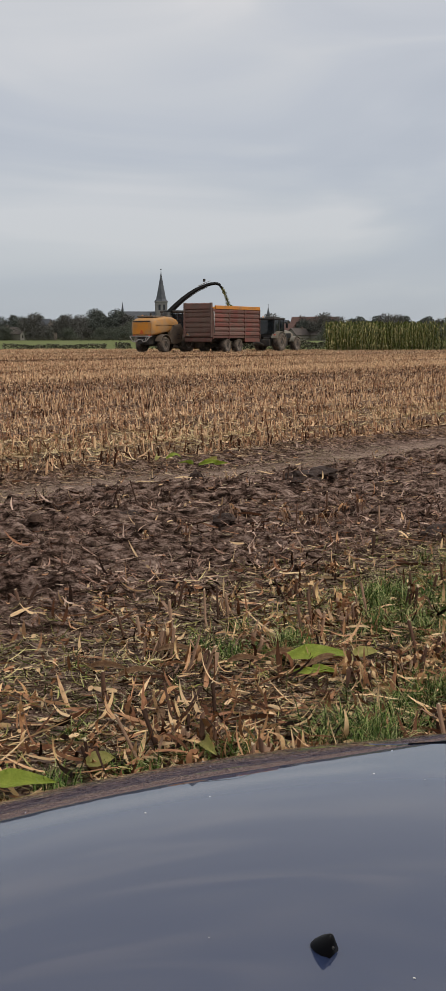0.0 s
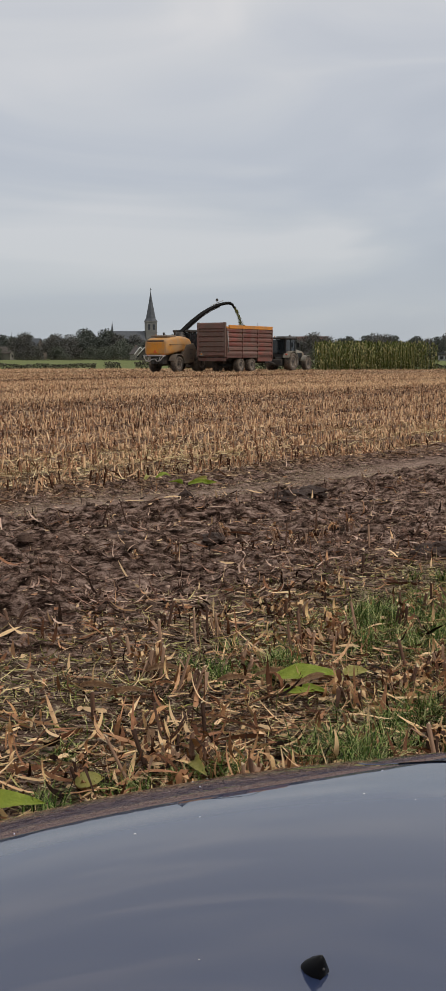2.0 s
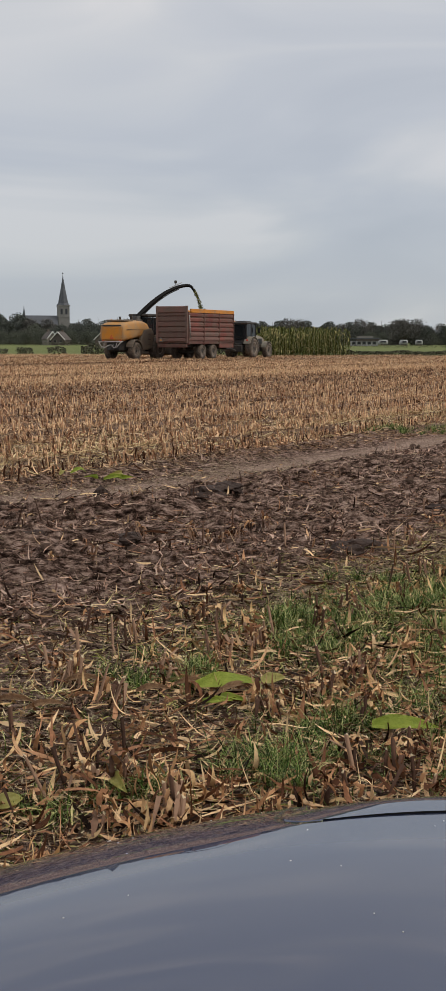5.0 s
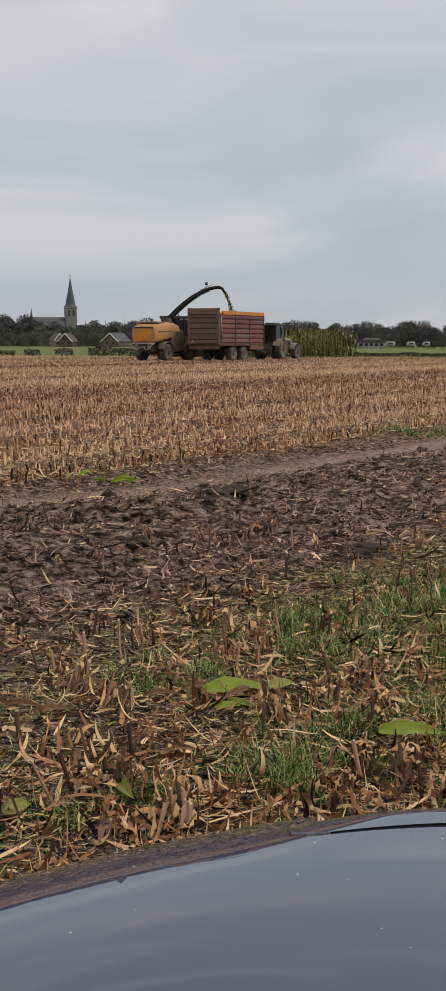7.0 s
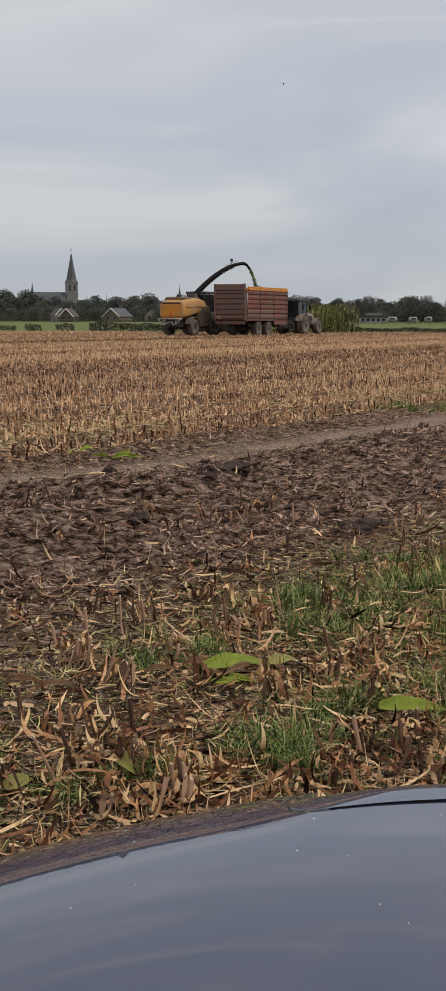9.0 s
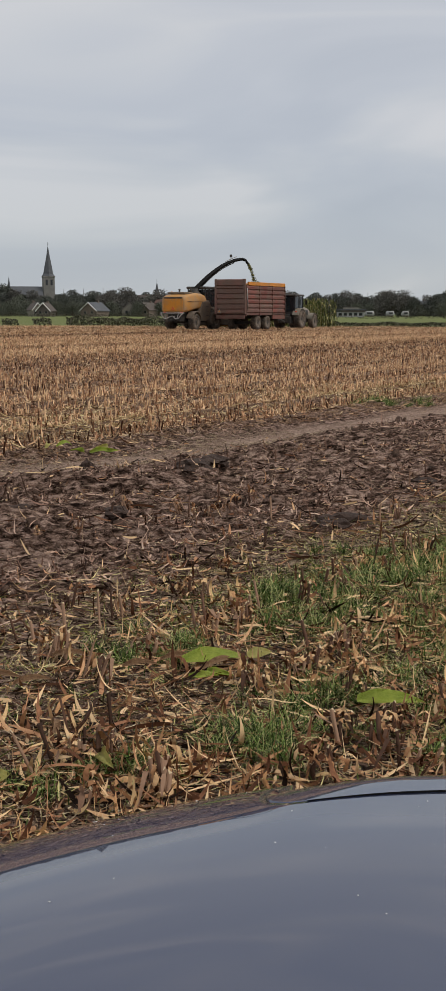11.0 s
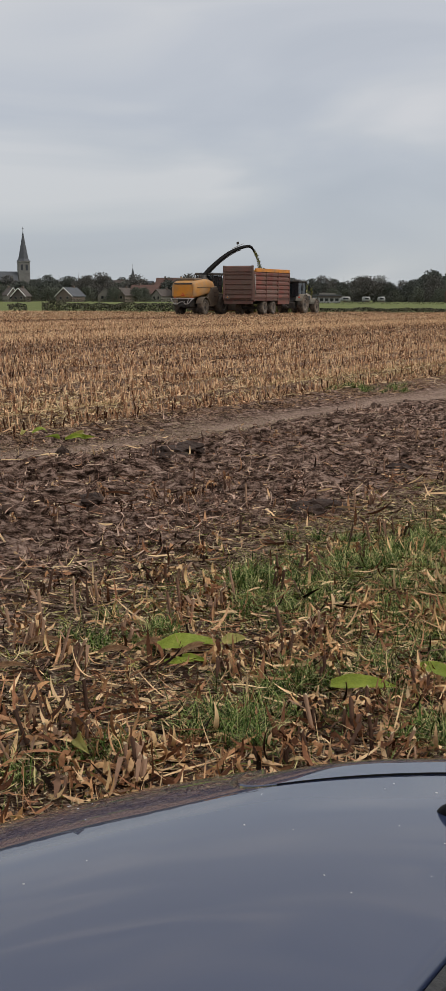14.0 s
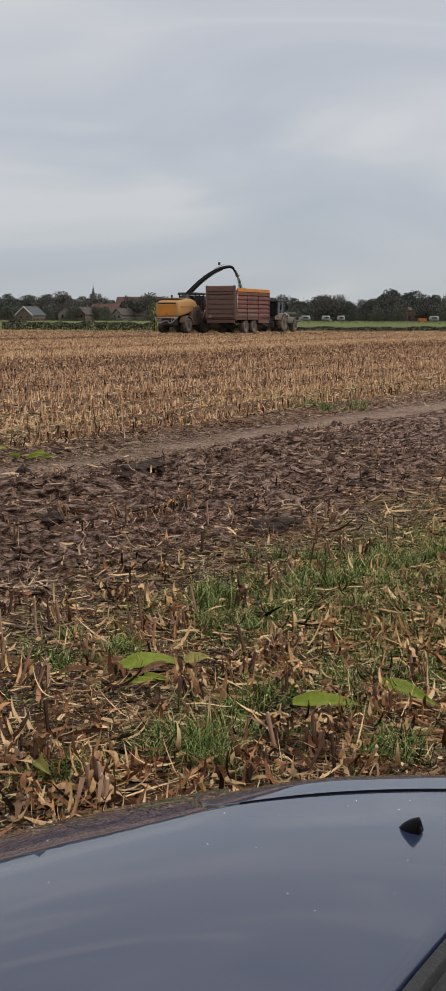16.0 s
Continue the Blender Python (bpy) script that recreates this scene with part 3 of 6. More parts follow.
    bm = bmesh.new()
    outline = [(-3.0, 0.5), (-0.62, 0.5), (-0.62, 0.72), (-1.5, 1.36), (-2.6, 1.38), (-3.0, 0.9)]
    prism(bm, outline, -0.74, 0.80)
    bmesh.ops.bevel(bm, geom=list(bm.edges), offset=0.06, segments=3, affect="EDGES")
    part("cabin", bm, M["dark_glass"], car, "dark glazed cabin", True, base)
    for x in (-0.76, 0.70):
        for y in (0.0, -2.6):
            wheel(0.31, 0.2, car, base @ pose(x + 0.03, y, 0.31), lugs=0, rim=M["steel"])
    return car


# ---- wheels ----


def wheel(radius, width, parent, m, lugs=18, rim=None, name="wheel"):
    """A wheel on its axle (local x): hub with a tyre and a rim as its pieces."""
    hub = part(name, lathe(bmesh.new(), [(-width * 0.30, radius * 0.16), (width * 0.42, radius * 0.16), (width * 0.46, radius * 0.1)], 16), M["dark_steel"], parent, "", True, m)
    h, r = width / 2, radius
    ri = r * 0.56
    prof = [(-h * 0.8, ri), (-h, ri * 1.12), (-h * 1.02, r * 0.82), (-h * 0.85, r * 0.95), (-h * 0.4, r * 0.985), (h * 0.4, r * 0.985), (h * 0.85, r * 0.95), (h * 1.02, r * 0.82), (h, ri * 1.12), (h * 0.8, ri)]
    bm = lathe(bmesh.new(), prof, 36)
    for i in range(lugs):
        for side in (-1, 1):
            a0 = 2 * math.pi * (i + (0.5 if side > 0 else 0)) / lugs
            rows = []
            for f in (0.02, 0.5, 1.0):
                a = a0 + f * 2.2 * math.pi / lugs
                x = side * h * f * 0.98
                top = r * (1.012 - 0.05 * f * f)
                rows.append([(x, a - 0.06, top * 0.95), (x, a - 0.05, top), (x, a + 0.05, top), (x, a + 0.06, top * 0.95)])
            vs = [[bm.verts.new((x, rr * math.cos(a), rr * math.sin(a))) for x, a, rr in row] for row in rows]
            for v0, v1 in zip(vs, vs[1:]):
                for k in range(3):
                    bm.faces.new((v0[k], v0[k + 1], v1[k + 1], v1[k]))
            bm.faces.new(vs[-1])
    bmesh.ops.recalc_face_normals(bm, faces=bm.faces)
    part("tyre", bm, M["tyre"], hub, "dusty black tyre", True)
    bm = lathe(bmesh.new(), [(-h * 0.7, ri * 1.0), (h * 0.82, ri * 1.03), (h * 0.84, ri * 0.93), (h * 0.45, ri * 0.85), (h * 0.3, ri * 0.42), (h * 0.42, ri * 0.36), (h * 0.42, ri * 0.1)], 28)
    for i in range(8):
        a = 2 * math.pi * i / 8
        lathe_at = Matrix.Translation((h * 0.42, ri * 0.62 * math.cos(a), ri * 0.62 * math.sin(a)))
        g = bmesh.ops.create_cone(bm, segments=6, radius1=ri * 0.05, radius2=ri * 0.05, depth=h * 0.3, cap_ends=True)
        bmesh.ops.rotate(bm, verts=g["verts"], matrix=Matrix.Rotation(math.pi / 2, 3, "Y"))
        bmesh.ops.transform(bm, verts=g["verts"], matrix=lathe_at)
    part("rim", bm, rim or M["rim"], hub, "dusty pale wheel rim", True)
    return hub


def triangle_sign(parent, x, y, z, size, turn=0):
    """A slow-vehicle triangle with a paler middle, facing backwards."""
    bm = bmesh.new()
    prism(bm, [(-size / 2, 0), (size / 2, 0), (0, size * 0.87)], -0.01, 0.01)
    sign = part("warning_triangle", bm, M["warn"], parent, "red warning triangle", False, pose(x, y, z, 0, 0, 90 + turn))
    bm = bmesh.new()
    prism(bm, [(-size / 4, size * 0.15), (size / 4, size * 0.15), (0, size * 0.58)], -0.014, 0.0)
    part("reflector", bm, M["orange"], sign)
    return sign


WHEELS = []  # (wheel, local place, radius)


def rolling(radius, width, parent, x, y, lugs=18, flip=False):
    w = wheel(radius, width, parent, pose(x, y, radius), lugs)
    if flip:
        for c in w.children:
            c.matrix_basis = pose(0, 0, 0, 0, 0, 180)
    WHEELS.append((w, (x, y, radius), radius))
    return w


def build_harvester():
    """Origin: ground under the middle of the tail; y points forward."""
    h = thing("forage_harvester", "dusty yellow forage harvester with raised black spout cutting maize", "harvester")
    yel, gry, blk = M["yellow"], M["grey_panel"], M["dark_steel"]
    # engine cover: rounded tail sloping up towards the cab
    secs = [(0.0, 1.02, 1.50, 2.62), (0.05, 1.12, 1.46, 2.80), (0.5, 1.19, 1.46, 2.95), (1.4, 1.22, 1.60, 3.04), (2.4, 1.22, 1.75, 3.12), (3.1, 1.2, 1.7, 3.08), (3.7, 1.14, 1.6, 2.95), (4.0, 1.05, 1.6, 2.8)]
    bm = bmesh.new()
    rings = []
    for y, w, z0, z1 in secs:
        ring, n = [], 24
        for k in range(n):
            a = 2 * math.pi * k / n
            c, s = math.cos(a), math.sin(a)
            e = 0.34
            px = w * math.copysign(abs(c) ** e, c)
            pz = (z0 + z1) / 2 + (z1 - z0) / 2 * math.copysign(abs(s) ** e, s)
            ring.append(bm.verts.new((px * (1 - 0.1 * max(0, (pz - z0) / (z1 - z0) - 0.5)), y, pz)))
        rings.append(ring)
    for r0, r1 in zip(rings, rings[1:]):
        for k in range(24):
            bm.faces.new((r0[k], r0[(k + 1) % 24], r1[(k + 1) % 24], r1[k]))
    bm.faces.new(rings[0])
    bm.faces.new(rings[-1])
    bmesh.ops.recalc_face_normals(bm, faces=bm.faces)
    body = part("engine_cover", bm, M["dusty_yellow"], h, "rounded yellow engine cover with dust", True)
    # rear door panel, seam and air screen on top
    part("rear_panel", boxed(-0.92, 0.92, -0.035, 0.03, 1.56, 2.58, bevel=0.05), yel, body, "bright yellow rear panel")
    part("rear_band", boxed(-0.9, 0.9, -0.045, 0.0, 2.62, 2.72, bevel=0.02), M["black"], body, "dark slot above the rear panel")
    part("side_seam", boxed(1.17, 1.235, 0.35, 3.0, 2.34, 2.37), M["black"], body)
    part("side_seam", boxed(-1.235, -1.17, 0.35, 3.0, 2.34, 2.37), M["black"], body)
    part("air_screen", boxed(-0.85, 0.85, 0.5, 1.9, 3.0, 3.16, bevel=0.05), gry, body, "raised dusty air screen")
    for x in (-0.55, 0.35):
        part("exhaust", lathe(bmesh.new(), [(3.0, 0.08), (3.32, 0.08), (3.42, 0.11)], 12, "z"), blk, h, "dark exhaust stub", True, pose(x, 2.3 + x * 0.4, 0))
    part("beacon", lathe(bmesh.new(), [(0.0, 0.07), (0.14, 0.07), (0.17, 0.04)], 10, "z"), M["orange"], h, "orange beacon", True, pose(-0.8, 1.2, 3.05))
    # side skirts and tank between the wheels
    for sx in (-1, 1):
        bm = bmesh.new()
        prism(bm, [(2.15, 1.0), (2.5, 1.75), (2.9, 2.35), (4.1, 2.5), (4.5, 2.0), (4.1, 0.9), (3.6, 0.75), (2.5, 0.75)], 0.98 * sx, 1.26 * sx)
        bmesh.ops.bevel(bm, geom=list(bm.edges), offset=0.04, segments=2, affect="EDGES")
        part("side_skirt", bm, gry, h, "dusty grey side skirt")
        bm = bmesh.new()
        arc = [(1.6 + 0.86 * math.cos(a), 0.72 + 0.86 * math.sin(a)) for a in [math.pi * (0.05 + 0.85 * k / 10) for k in range(11)]]
        inner = [(1.6 + 0.80 * math.cos(a), 0.72 + 0.80 * math.sin(a)) for a in [math.pi * (0.05 + 0.85 * k / 10) for k in range(11)]]
        prism(bm, arc + inner[::-1], 0.8 * sx, 1.42 * sx)
        part("mudguard", bm, gry, h, "dusty grey mudguard")
        for i in range(4):
            part("ladder_step", boxed(1.27 * sx - 0.02, 1.27 * sx + 0.02, 3.5, 3.9, 0.8 + i * 0.38, 0.84 + i * 0.38), blk, h)
    part("chassis", boxed(-0.62, 0.62, 0.15, 6.0, 0.7, 1.5, bevel=0.06), blk, h, "dark chassis")
    part("rear_axle", boxed(-1.1, 1.1, 1.45, 1.75, 0.55, 0.85, bevel=0.05), blk, h)
    # tubular rear bumper and hitch
    for sx in (-1, 1):
        part("bumper_tube", tube(bmesh.new(), [(0.10 * sx, 0.1, 1.15), (0.18 * sx, -0.28, 1.1), (0.42 * sx, -0.40, 0.92), (0.72 * sx, -0.40, 0.98), (0.98 * sx, -0.34, 1.3), (1.05 * sx, -0.05, 1.42)], 0.045, 8), M["steel"], h, "grey tubular bumper", True)
        part("bumper_brace", tube(bmesh.new(), [(0.55 * sx, -0.36, 0.95), (0.6 * sx, -0.1, 1.45)], 0.035, 6), M["steel"], h, "", True)
        part("tail_lamp", boxed(0.8 * sx - 0.1, 0.8 * sx + 0.1, -0.08, 0.0, 1.38, 1.5, bevel=0.02), M["warn"], h, "red tail lamp")
    part("bumper_bar", tube(bmesh.new(), [(-1.15, -0.2, 1.4), (1.15, -0.2, 1.4)], 0.05, 8), M["steel"], h, "", True)
    part("tow_hitch", boxed(-0.12, 0.12, -0.5, 0.2, 0.72, 0.9, bevel=0.03), blk, h)
    triangle_sign(h, 0.0, -0.06, 1.64, 0.36)
    # cab
    cab = part("cab", boxed(-0.86, 0.86, 4.1, 5.9, 1.65, 1.95, bevel=0.05), gry, h, "glazed cab with black pillars")
    for x in (-0.82, 0.82):
        for y in (4.14, 5.0, 5.84):
            part("pillar", boxed(x - 0.04, x + 0.04, y - 0.04, y + 0.04, 1.9, 3.45), M["black"], cab)
        part("side_glass", boxed(x - 0.012, x + 0.012, 4.2, 5.8, 1.97, 3.4), M["glass"], cab)
    for y in (4.12, 5.86):
        part("pane", boxed(-0.77, 0.77, y - 0.012, y + 0.012, 1.97, 3.4), M["glass"], cab)
    part("cab_roof", boxed(-0.95, 0.95, 3.98, 6.1, 3.45, 3.68, bevel=0.08), blk, cab, "dark cab roof")
    part("seat", boxed(-0.25, 0.25, 4.5, 5.0, 1.9, 2.8, bevel=0.08), M["black"], cab)
    part("mirror", boxed(1.15, 1.2, 5.8, 6.0, 2.5, 3.1, bevel=0.03), M["black"], cab)
    # spout: turntable, curved chute in segments, flap
    part("turntable", lathe(bmesh.new(), [(2.7, 0.5), (3.15, 0.5), (3.3, 0.34), (3.5, 0.34)], 20, "z"), blk, h, "dark spout turntable", True, pose(0, 3.75, 0))
    bm = bmesh.new()
    pts, wid, hei = [], [], []
    reach, yaw = 4.7, radians(-36)
    for i in range(17):
        f = i / 16
        z = 3.3 + 2.78 * (1 - (1 - f) ** 1.75)
        pts.append((math.sin(-yaw) * reach * f, 3.75 + math.cos(yaw) * reach * f, z))
    tube(bm, pts, [0.23 - 0.10 * (i / 16) for i in range(17)], 4, 0.95)
    spout = part("spout", bm, M["spout"], h, "curved black discharge spout")
    part("spout_rail", tube(bmesh.new(), [(p[0], p[1], p[2] - 0.33 + 0.012 * i) for i, p in enumerate(pts[2:14])], 0.035, 6), blk, spout)
    part("ram", tube(bmesh.new(), [(pts[10][0], pts[10][1], pts[10][2] + 0.25), (pts[14][0], pts[14][1], pts[14][2] + 0.3)], 0.03, 6), M["steel"], spout)
    tip = Vector(pts[-1])
    part("camera_mast", tube(bmesh.new(), [tuple(Vector(pts[12]) + Vector((0, 0, 0.15))), tuple(Vector(pts[12]) + Vector((0, 0, 0.42)))], 0.02, 6), blk, spout)
    part("work_lamp", boxed(-0.1, 0.1, -0.08, 0.08, -0.12, 0.12, bevel=0.03), blk, spout, "", False, Matrix.Translation(Vector(pts[12]) + Vector((0, 0, 0.5))))
    way = Vector((math.sin(-yaw), math.cos(yaw), 0))
    end = tip + way * 0.5 + Vector((0, 0, -0.42))
    part("spout_flap", tube(bmesh.new(), [tip, tip + way * 0.3 + Vector((0, 0, -0.12)), end], [0.14, 0.12, 0.10], 4, 1.0), M["spout"], spout, "hinged flap at the spout's end")
    # chopped crop in flight, thrown into the trailer
    v, fcs = [], []
    for i in range(620):
        f = rng.random()
        c = end + way * (0.75 * f) + Vector((0, 0, -1.75 * f ** 1.35))
        spread = 0.035 + 0.07 * f
        c = c + Vector(rng.normal(0, spread, 3).tolist())
        a = Vector(rng.normal(0, 1, 3).tolist()).normalized() * (0.025 + 0.03 * rng.random())
        b = a.orthogonal().normalized() * 0.022
        k = len(v)
        v += [c - a - b, c + a - b, c + a + b, c - a + b]
        fcs.append((k, k + 1, k + 2, k + 3))
    jet = quads("crop_stream", np.array([list(p) for p in v]), np.array(fcs), M["chop"])
    jet.parent = h
    jet["label"], jet["kind"] = "stream of chopped green maize", "stuff"
    # maize header in front
    hd = part("maize_header", boxed(-3.0, 3.0, 6.6, 7.3, 0.35, 1.1, bevel=0.1), gry, h, "wide maize header")
    for i in range(9):
        x = -2.8 + 0.7 * i
        bm = bmesh.new()
        g = bmesh.ops.create_cone(bm, segments=10, radius1=0.24, radius2=0.03, depth=1.3, cap_ends=True)
        bmesh.ops.rotate(bm, verts=bm.verts, matrix=Matrix.Rotation(-math.pi / 2 - 0.12, 3, "X"))
        part("snout", bm, yel, hd, "yellow crop divider", True, pose(x, 7.85, 0.42))
    part("feed_channel", boxed(-0.5, 0.5, 5.8, 6.7, 0.6, 1.4, bevel=0.05), blk, h)
    for x, flip in ((1.12, False), (-1.12, True)):
        rolling(0.69, 0.55, h, x, 1.6, 16, flip)
        rolling(0.92, 0.72, h, x, 5.1, 18, flip)
    return h


def build_trailer():
    """Origin: ground under the middle of the tail."""
    t = thing("silage_trailer", "dusty red slatted silage trailer with orange top boards", "trailer")
    W, L, Z0, Z1 = 1.34, 8.0, 1.42, 3.72
    fr = M["red_frame"]
    part("floor", boxed(-W, W, 0.0, L, Z0 - 0.12, Z0, bevel=0.02), fr, t)
    for x in (-0.5, 0.5):
        part("chassis_beam", boxed(x - 0.09, x + 0.09, 0.3, 10.2 if x < 0 else L, 0.95, 1.3, bevel=0.02), M["dark_steel"], t)
    part("drawbar", tube(bmesh.new(), [(-0.45, 7.8, 1.1), (0, 9.4, 0.95), (0, 10.9, 0.62)], 0.13, 8), M["dark_steel"], t, "dark drawbar")
    part("drawbar", tube(bmesh.new(), [(0.45, 7.8, 1.1), (0, 9.4, 0.95), (0, 10.6, 0.7)], 0.13, 8), M["dark_steel"], t, "dark drawbar")
    part("tool_box", boxed(-0.9, 0.9, 7.6, 8.15, 0.75, 1.3, bevel=0.04), M["dark_steel"], t)
    # side walls: ribbed boards between posts
    n, hgt = 6, (Z1 - Z0) / 6
    for sx in (-1, 1):
        side = part("side_wall", boxed(sx * W - 0.03, sx * W + 0.03, 0.1, L, Z0, Z1), fr, t, "ribbed red side wall")
        for i in range(n):
            for j in range(3):
                y0, y1 = 0.16 + j * 2.62, 0.16 + (j + 1) * 2.62 - 0.12
                bm = bmesh.new()
                z = Z0 + i * hgt
                prism(bm, [(z + 0.03, 0), (z + 0.10, 0.075), (z + hgt - 0.12, 0.075), (z + hgt - 0.03, 0)], y0, y1)
                # turn (y, z) of the outline into (z, outwards)
                for vv in bm.verts:
                    yy, zz, oo = vv.co.x, vv.co.y, vv.co.z
                    vv.co = (sx * (W + 0.03 + oo), yy, zz)
                bmesh.ops.recalc_face_normals(bm, faces=bm.faces)
                part("board", bm, M["red_wood"] if (i > 1 or j == 2) else M["red_dull"], side)
        for y in (0.1, 2.72, 5.34, L - 0.08):
            part("post", boxed(sx * (W + 0.03) - 0.06, sx * (W + 0.03) + 0.1, y - 0.05, y + 0.06, Z0 - 0.25, Z1 + 0.05, bevel=0.015), fr, t)
        part("top_board", boxed(sx * W - 0.04, sx * W + 0.10, 0.55, L, Z1, Z1 + 0.30, bevel=0.02), M["orange"], t, "orange top board")
        part("side_apron", boxed(sx * (W + 0.02) - 0.03, sx * (W + 0.02) + 0.05, 5.4, L, Z0 - 0.5, Z0 - 0.02, bevel=0.015), M["red_wood"], t)
        part("lower_rail", boxed(sx * W - 0.08, sx * W + 0.07, 0.1, L, Z0 - 0.18, Z0, bevel=0.02), fr, t)
        bm = bmesh.new()
        prism(bm, [(1.75, 1.22), (2.0, 1.34), (5.2, 1.34), (5.5, 1.22), (5.5, 1.18), (5.2, 1.29), (2.0, 1.29), (1.75, 1.18)], sx * 0.9, sx * 1.36)
        part("mudguard", bm, M["dark_steel"], t)
    part("front_wall", boxed(-W, W, L - 0.06, L, Z0, Z1 + 0.3), M["red_wood"], t)
    # tail gate with its taller extension
    gate = part("tailgate", boxed(-W - 0.06, W + 0.06, -0.05, 0.03, Z0 - 0.05, 4.22), fr, t, "dull red slatted tailgate")
    rows = [(1.40, 0.30), (1.73, 0.40), (2.16, 0.40), (2.59, 0.40), (3.02, 0.38), (3.43, 0.22), (3.68, 0.52)]
    for k, (z, hh) in enumerate(rows):
        bm = bmesh.new()
        prism(bm, [(-0.055, z), (-0.14, z + 0.06), (-0.14, z + hh - 0.05), (-0.055, z + hh)], -W - 0.02, W + 0.02)
        part("slat", bm, M["red_dull"], gate)
    for sx in (-1, 1):
        part("gate_post", boxed(sx * W - 0.09, sx * W + 0.09, -0.17, 0.05, Z0 - 0.1, 4.24, bevel=0.02), M["red_dull"], gate)
        part("tail_lamp", boxed(sx * 1.1 - 0.09, sx * 1.1 + 0.09, -0.14, -0.1, 1.04, 1.12, bevel=0.02), M["red_frame"], t)
        part("gate_ram", tube(bmesh.new(), [(sx * (W + 0.15), 0.3, 1.7), (sx * (W + 0.15), 0.15, 3.5)], 0.045, 8), M["steel"], t, "", True)
    part("rear_beam", boxed(-W, W, -0.1, 0.1, 0.95, 1.25, bevel=0.02), fr, t, "dark rear beam")
    sg = triangle_sign(t, -0.95, -0.2, 1.42, 0.42)
    sg.data.materials[0] = M["cream"]
    sg["label"] = "pale dusty rear triangle"
    # load
    v, fcs = [], []
    for i in range(2600):
        x, y = rng.uniform(-1.28, 1.28), rng.uniform(0.2, 7.8)
        z = 3.35 + 0.6 * math.exp(-((y - 5.2) / 1.6) ** 2 - (x / 1.0) ** 2) + rng.normal(0, 0.05)
        a = Vector(rng.normal(0, 1, 3).tolist()).normalized() * 0.12
        b = a.orthogonal().normalized() * 0.09
        c = Vector((x, y, z))
        k = len(v)
        v += [c - a - b, c + a - b, c + a + b, c - a + b]
        fcs.append((k, k + 1, k + 2, k + 3))
    load = quads("load", np.array([list(p) for p in v]), np.array(fcs), M["chop"])
    load.parent = t
    load["label"], load["kind"] = "heap of chopped maize", "stuff"
    part("axle", boxed(-1.0, 1.0, 2.55, 2.75, 0.5, 0.72), M["dark_steel"], t)
    part("axle", boxed(-1.0, 1.0, 4.45, 4.65, 0.5, 0.72), M["dark_steel"], t)
    for x, flip in ((1.08, False), (-1.08, True)):
        for y in (2.65, 4.55):
            rolling(0.61, 0.55, t, x, y, 16, flip)
    return t


